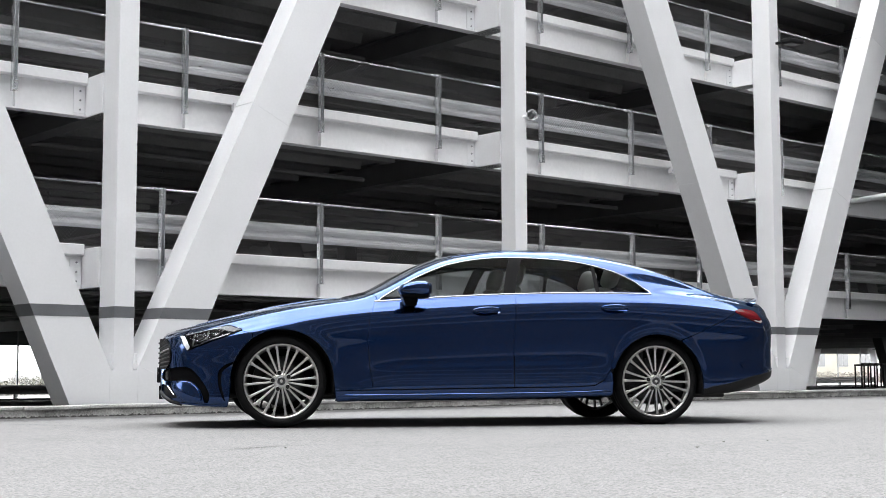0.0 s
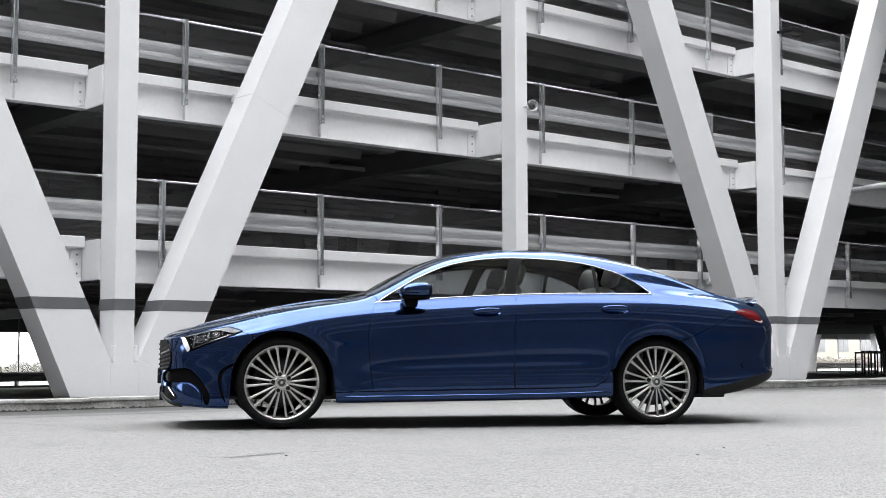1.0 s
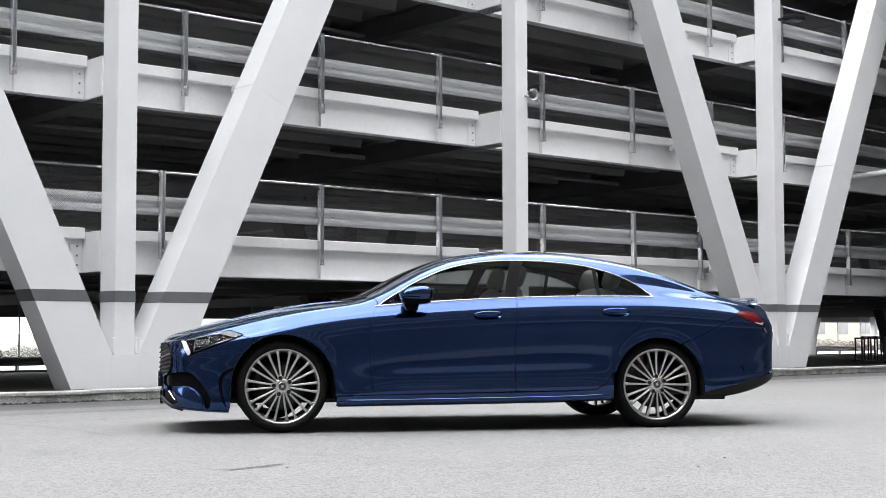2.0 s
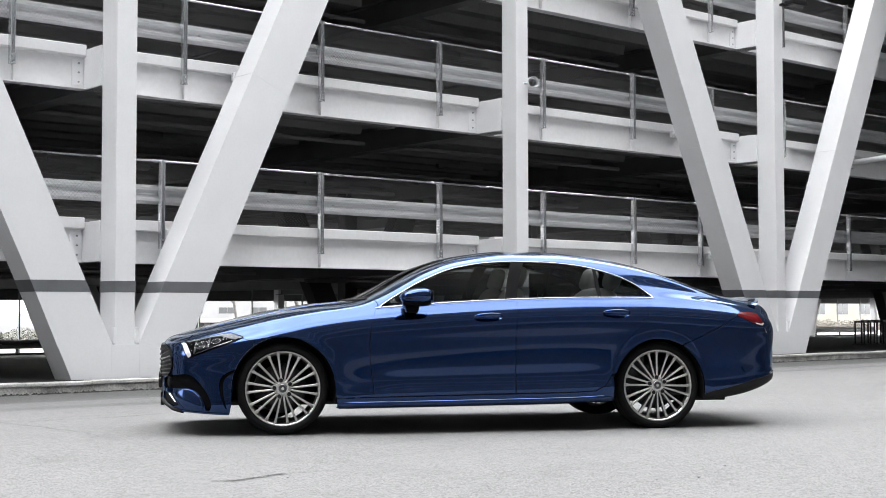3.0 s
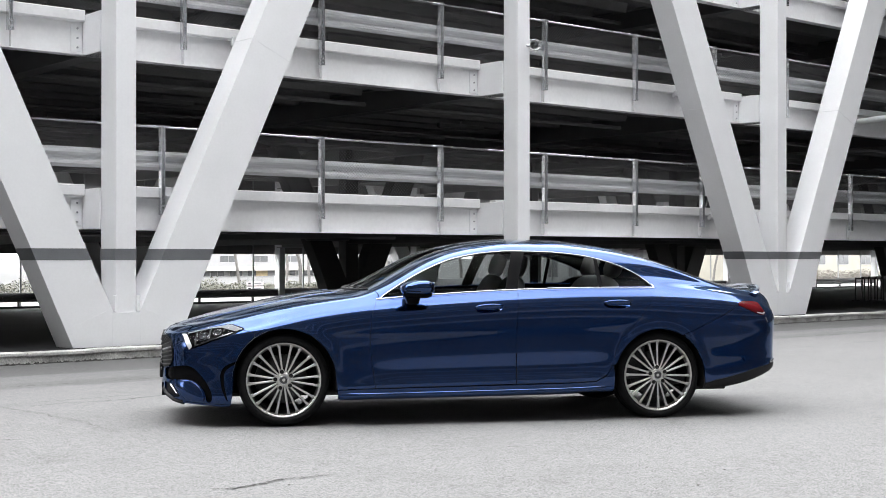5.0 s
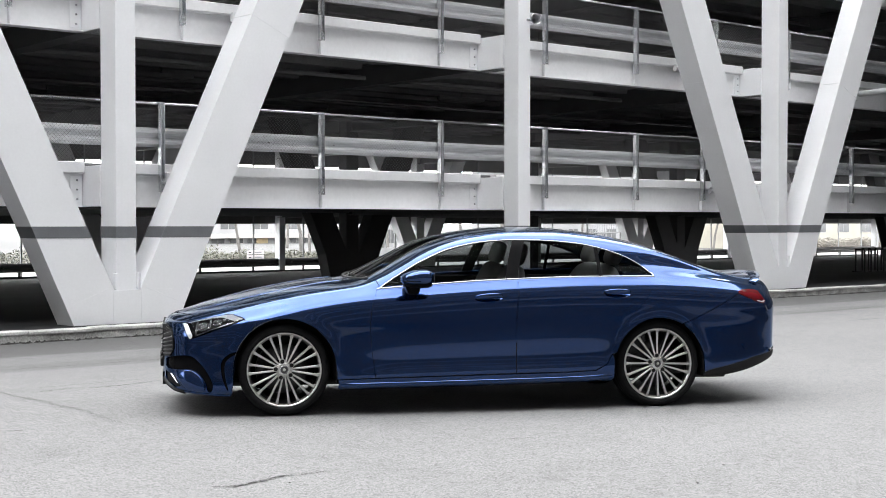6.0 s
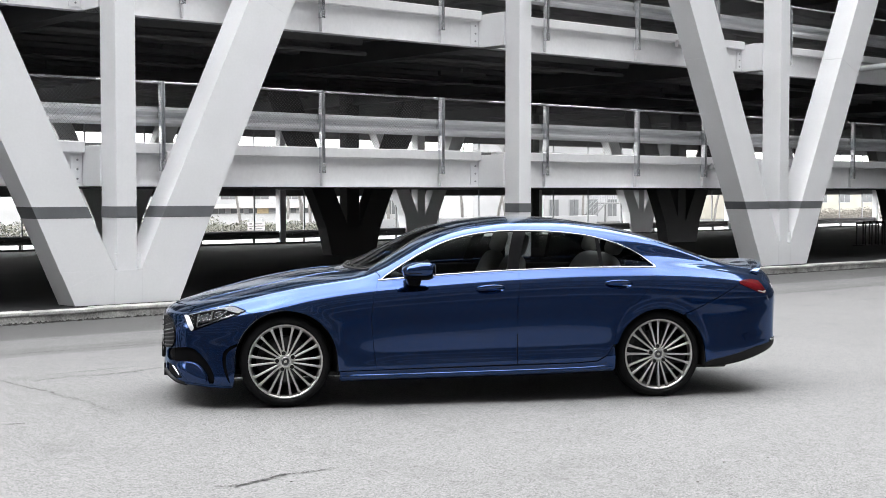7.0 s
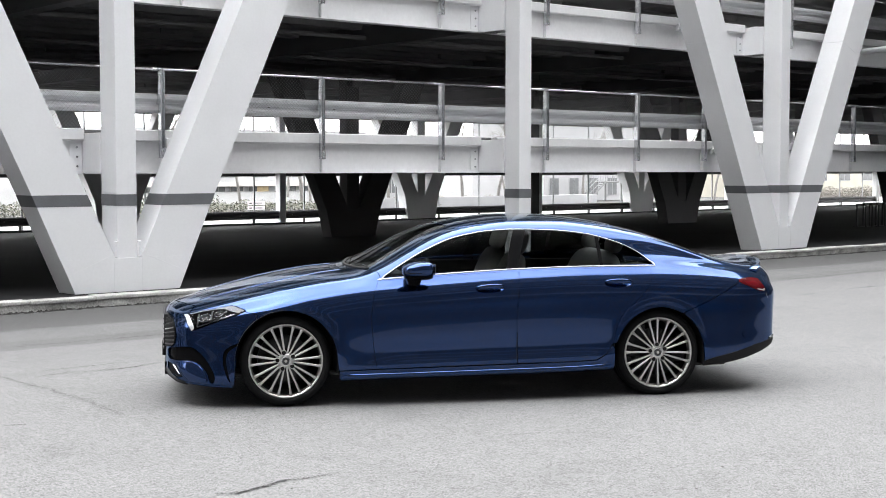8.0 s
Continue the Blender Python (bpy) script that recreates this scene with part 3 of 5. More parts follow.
# ---- surface tools ----
from mathutils.geometry import delaunay_2d_cdt

TAIL_S = 2.0


def skin_normal(x, s):
    e = 0.008
    x0, x1 = max(x - e, NOSE), min(x + e, TAIL)
    e = min(0.004 + max(0.0, s - 0.12) * 0.15, 0.03)
    s0, s1 = max(s - e, 0.0), min(s + e, TAIL_S)
    dx = Vector(skin(x1, s)) - Vector(skin(x0, s))
    ds = Vector(skin(x, s1)) - Vector(skin(x, s0))
    n = dx.cross(ds)
    return n.normalized() if n.length > 1e-9 else Vector((0, -1, 0))


def raised(x, s, lift):
    p = Vector(skin(min(max(x, NOSE), TAIL), min(max(s, 0.0), 2.0)))
    return p + skin_normal(min(max(x, NOSE), TAIL), min(max(s, 0.0), 2.0)) * lift if lift else p


def inside(p, poly):
    x, y = p
    hit = False
    j = len(poly) - 1
    for i in range(len(poly)):
        xi, yi = poly[i]
        xj, yj = poly[j]
        if (yi > y) != (yj > y) and x < (xj - xi) * (y - yi) / (yj - yi) + xi:
            hit = not hit
        j = i
    return hit


def dense(poly, step=0.025, closed=True):
    out = []
    n = len(poly)
    for i in range(n if closed else n - 1):
        a, b = poly[i], poly[(i + 1) % n]
        k = max(1, int(math.hypot(b[0] - a[0], b[1] - a[1]) / step))
        out += [(a[0] + (b[0] - a[0]) * j / k, a[1] + (b[1] - a[1]) * j / k) for j in range(k)]
    if not closed:
        out.append(poly[-1])
    return out


def smooth_line(pts, rounds=2, closed=False):
    """Rounds the corners of a polyline by cutting them."""
    for _ in range(rounds):
        n = len(pts)
        out = [] if closed else [pts[0]]
        for i in range(n if closed else n - 1):
            a, b = pts[i], pts[(i + 1) % n]
            out.append((0.75 * a[0] + 0.25 * b[0], 0.75 * a[1] + 0.25 * b[1]))
            out.append((0.25 * a[0] + 0.75 * b[0], 0.25 * a[1] + 0.75 * b[1]))
        if not closed:
            out.append(pts[-1])
        pts = out
    return pts


def offset_poly(poly, d):
    """The polygon moved outward by d (inward where negative)."""
    area = sum(poly[i - 1][0] * poly[i][1] - poly[i][0] * poly[i - 1][1] for i in range(len(poly)))
    sign = 1 if area > 0 else -1
    out = []
    n = len(poly)
    for i in range(n):
        a, b = poly[i - 1], poly[(i + 1) % n]
        tx, ty = b[0] - a[0], b[1] - a[1]
        k = math.hypot(tx, ty) or 1
        out.append((poly[i][0] + sign * d * ty / k, poly[i][1] - sign * d * tx / k))
    return out


def patch(poly, holes=(), lift=0.0, step=0.03, skirt=0.012, mirror=False, lift_of=None, join=False):
    """A sheet of the body surface inside a polygon in (length, section) terms, with folded-in edges."""
    poly = dense(poly, step)
    loops = [poly] + [dense(h, step) for h in holes]
    pts, edges = [], []
    for loop in loops:
        k = len(pts)
        pts += [Vector(p) for p in loop]
        edges += [(k + i, k + (i + 1) % len(loop)) for i in range(len(loop))]
    xs = [p[0] for p in poly]
    ss = [p[1] for p in poly]
    x = math.floor(min(xs) / step) * step
    row = 0
    while x < max(xs):
        s = math.floor(min(ss) / step) * step + (step / 2 if row % 2 else 0)
        while s < max(ss):
            p = (x, s)
            if inside(p, poly) and not any(inside(p, h) for h in loops[1:]):
                if min(abs(p[0] - q[0]) + abs(p[1] - q[1]) for loop in loops for q in loop) > step * 0.55:
                    pts.append(Vector(p))
            s += step
        x += step
        row += 1
    out = delaunay_2d_cdt(pts, edges, [], 0, 1e-6)
    verts, faces = out[0], out[2]
    bm = bmesh.new()
    true = bm.verts.layers.float_vector.new("true_normal")
    outer = bm.faces.layers.int.new("outer")
    vs = []
    for v in verts:
        up = lift if lift_of is None else lift_of(v.x, v.y)
        w = bm.verts.new(raised(v.x, v.y, up))
        w[true] = skin_normal(min(max(v.x, NOSE), TAIL), min(max(v.y, 0.0), 2.0))
        vs.append(w)
    for f in faces:
        c = (sum(verts[i].x for i in f) / 3, sum(verts[i].y for i in f) / 3)
        if inside(c, poly) and not any(inside(c, h) for h in loops[1:]):
            try:
                bm.faces.new([vs[i] for i in f])
            except ValueError:
                pass
    for v in [v for v in bm.verts if not v.link_faces]:
        bm.verts.remove(v)
    bmesh.ops.remove_doubles(bm, verts=bm.verts, dist=1e-5)
    bmesh.ops.recalc_face_normals(bm, faces=bm.faces)
    total = sum((f.normal.y * f.calc_area() for f in bm.faces), 0.0)
    up = sum((f.normal.z * f.calc_area() for f in bm.faces), 0.0)
    if (-total + up) < 0:
        bmesh.ops.reverse_faces(bm, faces=bm.faces)
    if join:
        bmesh.ops.mirror(bm, geom=bm.verts[:] + bm.edges[:] + bm.faces[:], axis="Y", merge_dist=-1)
        bmesh.ops.remove_doubles(bm, verts=[v for v in bm.verts if abs(v.co.y) < 0.002], dist=0.004)
        bm.normal_update()
        bmesh.ops.recalc_face_normals(bm, faces=bm.faces)
        if sum((f.normal.z * f.calc_area() for f in bm.faces), 0.0) < 0:
            bmesh.ops.reverse_faces(bm, faces=bm.faces)
    for f in bm.faces:
        f[outer] = 1 if lift_of is None else 2
    if skirt:
        rim = [e for e in bm.edges if e.is_boundary and not (abs(e.verts[0].co.y) < 0.003 and abs(e.verts[1].co.y) < 0.003)]
        inward = {}
        for e in rim:
            for v in e.verts:
                inward[v] = v.normal.copy()
        made = bmesh.ops.extrude_edge_only(bm, edges=rim)["geom"]
        for g in made:
            if isinstance(g, bmesh.types.BMFace):
                g[outer] = 0
        new_vs = [g for g in made if isinstance(g, bmesh.types.BMVert)]
        for v in new_vs:
            o = min((e.other_vert(v) for e in v.link_edges), key=lambda w: (w.co - v.co).length)
            v.co -= inward.get(o, Vector((0, 0, 1))) * skirt
    return bm


def finish(name, bm, mat):
    """Smooth mesh whose folded edges stay sharp."""
    me = bpy.data.meshes.new(name)
    for e in bm.edges:
        if e.is_manifold and e.calc_face_angle(0) > 0.7:
            e.smooth = False
    for f in bm.faces:
        f.smooth = True
    bm.normal_update()
    true = bm.verts.layers.float_vector.get("true_normal")
    outer = bm.faces.layers.int.get("outer")
    normals = []
    if true is not None:
        for f in bm.faces:
            for v in f.verts:
                n = Vector(v[true])
                if v.co.y > 0.001:
                    n.y = -n.y
                elif abs(v.co.y) <= 0.001:
                    n.y = 0.0
                ok = f[outer] == 1 and n.length > 0.5
                if ok:
                    n.normalize()
                    n = n if n.dot(f.normal) > 0 else -n
                normals.append(tuple(n if ok else (v.normal if f[outer] else f.normal)))
    bm.to_mesh(me)
    bm.free()
    if normals:
        me.normals_split_custom_set(normals)
    me.materials.append(mat)
    return me


MIRROR = Matrix.Diagonal((1, -1, 1, 1))


def panel(name, poly, mat, parent, holes=(), label="", lift=0.0, step=0.03, skirt=0.012, gap=0.0016, both=True, join=False, lift_of=None):
    p = offset_poly(dense(poly, step), -gap) if gap else poly
    p = [(min(max(x, NOSE), TAIL), min(max(s, 0.0), 2.0)) for x, s in p]
    me = finish(name, patch(p, holes, lift, step, skirt, join=join, lift_of=lift_of), mat)
    a = part(name, me, mat, parent, label)
    if both and not join:
        part(name, me, mat, parent, label, at=MIRROR)
    return a


def strip(line, width, height, lift=0.0, closed=False):
    """A half-round moulding laid along a line on the body."""
    bm = bmesh.new()
    line = dense(line, 0.02, closed)
    pos = [raised(x, s, lift) for x, s in line]
    nor = [skin_normal(min(max(x, NOSE), TAIL), min(max(s, 0), 2)) for x, s in line]
    rings = []
    n = len(pos)
    for i in range(n):
        a, b = (pos[i - 1], pos[(i + 1) % n]) if closed else (pos[max(i - 1, 0)], pos[min(i + 1, n - 1)])
        t = (b - a).normalized()
        side = nor[i].cross(t).normalized()
        rings.append([bm.verts.new(pos[i] + side * (width / 2) * math.cos(w) + nor[i] * height * math.sin(w)) for w in (math.pi * j / 6 for j in range(7))])
    for i in range(n if closed else n - 1):
        r, q = rings[i], rings[(i + 1) % n]
        for j in range(6):
            bm.faces.new((r[j], r[j + 1], q[j + 1], q[j]))
    return bm


def moulding(name, line, mat, parent, width, height, lift=0.0, closed=False, label="", both=True):
    me = mesh_of(name, strip(line, width, height, lift, closed), mat, True)
    a = part(name, me, mat, parent, label)
    if both:
        part(name, me, mat, parent, label, at=MIRROR)
    return a


# ---- the car ----
CAR = pose(-1.460, 13.045, 0.004, 0, 0.2, 10.74)
car = thing("car", "metallic blue four-door coupe with multi-spoke alloy wheels parked on asphalt", "car", CAR)


def below(x, z):
    return (z - z_low(x)) / (z_belt(x) - z_low(x))


def arch(cx, cz, r, front, rear):
    pts = [(cx + front, below(cx + front, 0.10))]
    for i in range(31):
        a = math.pi * (1 - i / 30)
        x, z = cx + r * math.cos(a), cz + r * math.sin(a)
        pts.append((x, below(x, z)))
    pts.append((cx + rear, below(cx + rear, 0.10)))
    return pts


ARCH_F = arch(0.008, 0.350, 0.376, -0.388, 0.392)
ARCH_R = arch(2.925, 0.338, 0.372, -0.378, 0.382)
rail = curve((0.742, 0.963), (0.883, 1.051), (1.06, 1.149), (1.329, 1.254), (1.6, 1.302), (1.805, 1.314), (2.058, 1.309), (2.336, 1.285), (2.617, 1.217), (2.804, 1.129), (2.895, 1.052))
top_arc = [(x, s_of_z(x, rail(x))) for x in [0.76 + 0.0426 * i for i in range(51)]]
WINDOWS = [(0.735, 1.012)] + top_arc + [(2.905, 1.012)]

HOOD = [(-0.80, 2.0), (-0.775, 1.8), (-0.72, 1.55), (-0.66, 1.36), (-0.43, 1.335), (-0.2, 1.338), (0.0, 1.35), (0.26, 1.42), (0.43, 1.45), (0.55, 1.50), (0.61, 1.54), (0.565, 1.72), (0.51, 2.0)]
WS_EDGE = [(0.754, 1.663), (0.887, 1.725), (1.0, 1.765), (1.135, 1.788), (1.306, 1.790)]
SCREEN = [(0.53, 2.0), (0.59, 1.72), (0.65, 1.55)] + WS_EDGE + [(1.325, 1.82), (1.30, 2.0)]
BACKLIGHT = [(2.67, 2.0), (2.68, 1.85), (2.70, 1.775), (2.87, 1.72), (3.02, 1.645), (3.20, 1.56), (3.35, 1.49), (3.43, 1.64), (3.49, 2.0)]
LID = [(3.53, 2.0), (3.47, 1.68), (3.40, 1.50), (3.44, 1.40), (3.56, 1.24), (3.72, 1.12), (3.90, 1.06), (4.00, 1.10), (4.035, 1.4), (4.038, 2.0)]
CUT = (-0.218, below(-0.218, 0.350 + math.sqrt(0.376 ** 2 - 0.226 ** 2)))
FENDER = [(-0.294, 0.905), (-0.2165, 0.845), (-0.2165, CUT[1])] + [p for p in ARCH_F if -0.215 < p[0] < 0.385] + [(0.395, 0.112), (0.679, 0.112), (0.654, 0.34), (0.638, 0.625), (0.657, 0.85), (0.697, 0.985), (0.72, 1.10), (0.70, 1.30), (0.635, 1.50), (0.615, 1.535), (0.55, 1.492), (0.43, 1.442), (0.26, 1.412), (0.0, 1.342), (-0.2, 1.33), (-0.43, 1.327), (-0.655, 1.352), (-0.70, 1.15), (-0.50, 0.97)]
BUMPER = [(NOSE, 0.0), (-0.388, 0.0)] + [p for p in ARCH_F if p[0] < -0.22 and p[1] > 0.02] + [(-0.2195, CUT[1]), (-0.2195, 0.845), (-0.297, 0.905), (-0.50, 0.962), (-0.705, 1.15), (-0.665, 1.355), (-0.725, 1.55), (-0.785, 1.8), (-0.81, 2.0), (NOSE, 2.0)]
DOOR_F = [(0.698, 0.985), (0.658, 0.85), (0.639, 0.625), (0.655, 0.34), (0.68, 0.112), (1.762, 0.112), (1.764, 0.575), (1.795, 0.985)]
DOOR_R = [(1.801, 0.985), (1.770, 0.575), (1.768, 0.112), (2.18, 0.108), (2.40, 0.112), (2.49, 0.17), (2.540, 0.275), (2.563, 0.40), (2.602, 0.515), (2.69, 0.615), (2.773, 0.713), (2.84, 0.82), (2.869, 0.913), (2.866, 0.985)]
SILL = [(0.398, 0.0), (2.548, 0.0), (2.548, 0.20), (2.535, 0.255), (2.48, 0.155), (2.40, 0.104), (2.18, 0.10), (0.398, 0.104)]
REAR_B = [(3.631, 0.885), (3.50, 0.775), (3.326, 0.660), (3.20, 0.585), (3.13, 0.550)] + [p for p in ARCH_R if p[0] > 3.13 and p[1] > 0.02] + [(3.307, 0.0), (TAIL, 0.0), (TAIL, 1.02), (3.93, 0.86), (3.83, 0.815), (3.70, 0.862)]


def ellipse(cx, cs, a, b, n=28):
    return [(cx + a * math.cos(2 * math.pi * i / n), cs + b * math.sin(2 * math.pi * i / n)) for i in range(n)]


CUP_F, CUP_R = ellipse(1.556, 0.842, 0.112, 0.046), ellipse(2.582, 0.846, 0.112, 0.046)
LAMP_F = [(-0.745, 1.06), (-0.656, 1.052), (-0.447, 1.03), (-0.371, 0.99), (-0.29, 0.915), (-0.371, 0.886), (-0.523, 0.845), (-0.688, 0.782), (-0.715, 0.87)]
LAMP_R = [(3.634, 0.908), (3.669, 0.930), (3.764, 0.952), (3.832, 0.955), (3.888, 0.830), (3.868, 0.798), (3.83, 0.798), (3.72, 0.845), (3.634, 0.885)]

INTAKE = [(-0.872, 0.53), (-0.82, 0.548), (-0.775, 0.557), (-0.72, 0.557), (-0.671, 0.532), (-0.615, 0.43), (-0.559, 0.288), (-0.521, 0.14), (-0.530, 0.045), (-0.555, 0.03), (-0.568, 0.07), (-0.577, 0.162), (-0.615, 0.276), (-0.669, 0.345), (-0.73, 0.352), (-0.793, 0.337), (-0.872, 0.33)]
LOW_IN = [(-0.872, 0.275), (-0.81, 0.262), (-0.79, 0.20), (-0.757, 0.085), (-0.80, 0.05), (-0.872, 0.08)]
BLADE = [(-0.80, 0.318), (-0.73, 0.338), (-0.672, 0.328), (-0.622, 0.262), (-0.585, 0.16), (-0.578, 0.075), (-0.60, 0.045), (-0.70, 0.05), (-0.742, 0.085), (-0.775, 0.20)]
VENT = [(-0.335, 0.553), (-0.428, 0.515), (-0.467, 0.43), (-0.464, 0.28), (-0.440, 0.138), (-0.416, 0.062), (-0.410, 0.07), (-0.424, 0.15), (-0.440, 0.28), (-0.440, 0.41), (-0.412, 0.475), (-0.335, 0.533)]


def shell_sheet():
    """What is left between the doors, wings and lids: sill sides, pillars, roof rail, roof and rear quarters."""
    out = [(0.66, 0.40), (2.40, 0.40), (2.52, 0.262), (2.549, 0.262)] + [p for p in ARCH_R if p[0] < 3.125 and p[1] > 0.27] + [(3.125, 0.555), (3.20, 0.590), (3.326, 0.665), (3.50, 0.780), (3.631, 0.89), (3.70, 0.857), (3.83, 0.81), (3.935, 0.855), (4.045, 1.02), (TAIL, 1.10), (TAIL, 2.0), (0.50, 2.0), (0.57, 1.70), (0.618, 1.54), (0.64, 1.50), (0.705, 1.30), (0.725, 1.10), (0.695, 0.985), (0.655, 0.85), (0.642, 0.625)]
    cut = [offset_poly(dense(h, 0.03), 0.0005) for h in (SCREEN, BACKLIGHT, LID)]
    return out, cut


body = part("body_shell", finish("body_shell", patch(shell_sheet()[0], [smooth_line(WINDOWS, 1, True), SCREEN[:], BACKLIGHT[:], LID[:], DOOR_F[:], DOOR_R[:]], 0.0, 0.03, 0.012), PAINT), PAINT, car)
part("body_shell", body.data, PAINT, car, at=MIRROR)
panel("hood", HOOD, PAINT, car, join=True)
panel("front_wing", FENDER, PAINT, car)
panel("front_bumper", BUMPER, PAINT, car, step=0.018, holes=[smooth_line(INTAKE, 1, True), LOW_IN, smooth_line(VENT, 1, True)])
door_f = panel("front_door", DOOR_F, PAINT, car, holes=[CUP_F], step=0.018)
door_r = panel("rear_door", DOOR_R, PAINT, car, holes=[CUP_R], step=0.018)
panel("side_skirt", SILL, PAINT, car, step=0.012)
panel("rear_bumper", REAR_B, PAINT, car, step=0.02)
panel("boot_lid", LID, PAINT, car, join=True)
panel("windscreen", SCREEN, GLASS_CLEAR, car, join=True, lift=-0.003, gap=0.0, skirt=0.0)
panel("rear_window", BACKLIGHT, GLASS, car, join=True, lift=-0.003, gap=0.0, skirt=0.0)
# side glass between pillars
B0, B1 = (1.706, 1.012), (1.802, s_of_z(1.802, rail(1.802)))
B2, B3 = (1.802, 1.012), (1.906, s_of_z(1.906, rail(1.906)))
arc = lambda a, b: [p for p in top_arc if a < p[0] < b]
panel("front_side_window", [(0.735, 1.012)] + arc(0.7, 1.795) + [B1, B0], GLASS, car, lift=-0.004, gap=0, skirt=0)
panel("pillar_trim", [B0, B1, B3, B2], GLOSS_BLACK, car, lift=0.001, gap=0.001, skirt=0.006, label="gloss black pillar trim")
panel("rear_side_window", [B2, B3] + arc(1.912, 2.455) + [(2.458, s_of_z(2.458, rail(2.458))), (2.458, 1.012)], GLASS, car, lift=-0.004, gap=0, skirt=0)
panel("window_divider", [(2.458, 1.012), (2.458, s_of_z(2.458, rail(2.458))), (2.486, s_of_z(2.486, rail(2.486))), (2.486, 1.012)], GLOSS_BLACK, car, lift=0.001, gap=0, skirt=0.006)
panel("quarter_window", [(2.486, 1.012), (2.486, s_of_z(2.486, rail(2.486)))] + arc(2.49, 2.9) + [(2.905, 1.012)], GLASS, car, lift=-0.004, gap=0, skirt=0)
moulding("chrome_trim", [(0.725, 1.004)] + top_arc + [(2.90, 1.06), (2.912, 1.02)], CHROME, car, 0.009, 0.004, label="bright chrome window surround")
moulding("chrome_trim", [(0.70, 1.0), (1.2, 1.004), (1.8, 1.004), (2.4, 1.004), (2.915, 1.006)], CHROME, car, 0.013, 0.006, label="bright chrome waist strip")
for line in (DOOR_F[:4] + [(0.68, 0.112)], [(1.798, 0.985), (1.767, 0.575), (1.765, 0.112)], DOOR_R[3:], [(3.631, 0.885), (3.50, 0.775), (3.31, 0.64)], HOOD[3:11]):
    moulding("door_seal", smooth_line(line, 1), SEAL, car, 0.02, 0.002, lift=-0.012)
# underbody, wheel houses, closing faces
bm = bmesh.new()
for x in (NOSE, TAIL):
    ring = [raised(x, 2 * i / 40, 0) for i in range(41)]
    pts = ring + [Vector((p.x, -p.y, p.z)) for p in ring[::-1][1:]]
    bm.faces.new([bm.verts.new(p) for p in pts])
part("end_panel", bm, PAINT, car)
part("floor_pan", cube_bm(-0.62, 3.55, -0.76, 0.76, 0.215, 0.25, 0.01), SEAL, car)


def wheel_house(cx):
    bm = bmesh.new()
    n = 20
    ring = [(cx + 0.386 * math.cos(math.pi * i / n), 0.34 + 0.392 * math.sin(math.pi * i / n)) for i in range(n + 1)]
    ring = [(cx + 0.386, 0.24)] + ring + [(cx - 0.386, 0.24)]
    a = [bm.verts.new((x, -0.915, z)) for x, z in ring]
    b = [bm.verts.new((x, -0.52, z)) for x, z in ring]
    for i in range(len(ring) - 1):
        bm.faces.new((a[i], a[i + 1], b[i + 1], b[i]))
    bm.faces.new(b)
    return mesh_of("wheel_house", bm, SEAL)


for cx in (0.005, 2.925):
    me = wheel_house(cx)
    part("wheel_house", me, SEAL, car)
    part("wheel_house", me, SEAL, car, at=MIRROR)

# door handles in their scooped cups
for cup, cx, cs, door in ((CUP_F, 1.556, 0.842, door_f), (CUP_R, 2.582, 0.846, door_r)):
    depth = lambda x, s, cx=cx, cs=cs: -0.050 * max(0.0, 1 - ((x - cx) / 0.112) ** 2 - ((s - cs) / 0.046) ** 2) - 0.001
    me = finish("handle_cup", patch(offset_poly(cup, 0.002), (), 0.0, 0.014, 0.0, lift_of=depth), PAINT)
    part("handle_cup", me, PAINT, door)
    bm = bmesh.new()
    rings = []
    for i in range(15):
        k = i / 14
        x = cx - 0.108 + 0.216 * k
        r = 0.0165 * math.sin(math.pi * min(max(k, 0.03), 0.97)) ** 0.35
        c = raised(x, cs + 0.014, 0.021 * math.sin(math.pi * k) ** 0.5)
        rings.append([bm.verts.new(c + Vector((0, -0.7 * r * math.cos(a), 1.15 * r * math.sin(a)))) for a in (2 * math.pi * j / 10 for j in range(10))])
    for i in range(14):
        for j in range(10):
            bm.faces.new((rings[i][j], rings[i][(j + 1) % 10], rings[i + 1][(j + 1) % 10], rings[i + 1][j]))
    bm.faces.new(rings[0])
    bm.faces.new(rings[-1])
    part("door_handle", bm, PAINT, door, smooth=True)



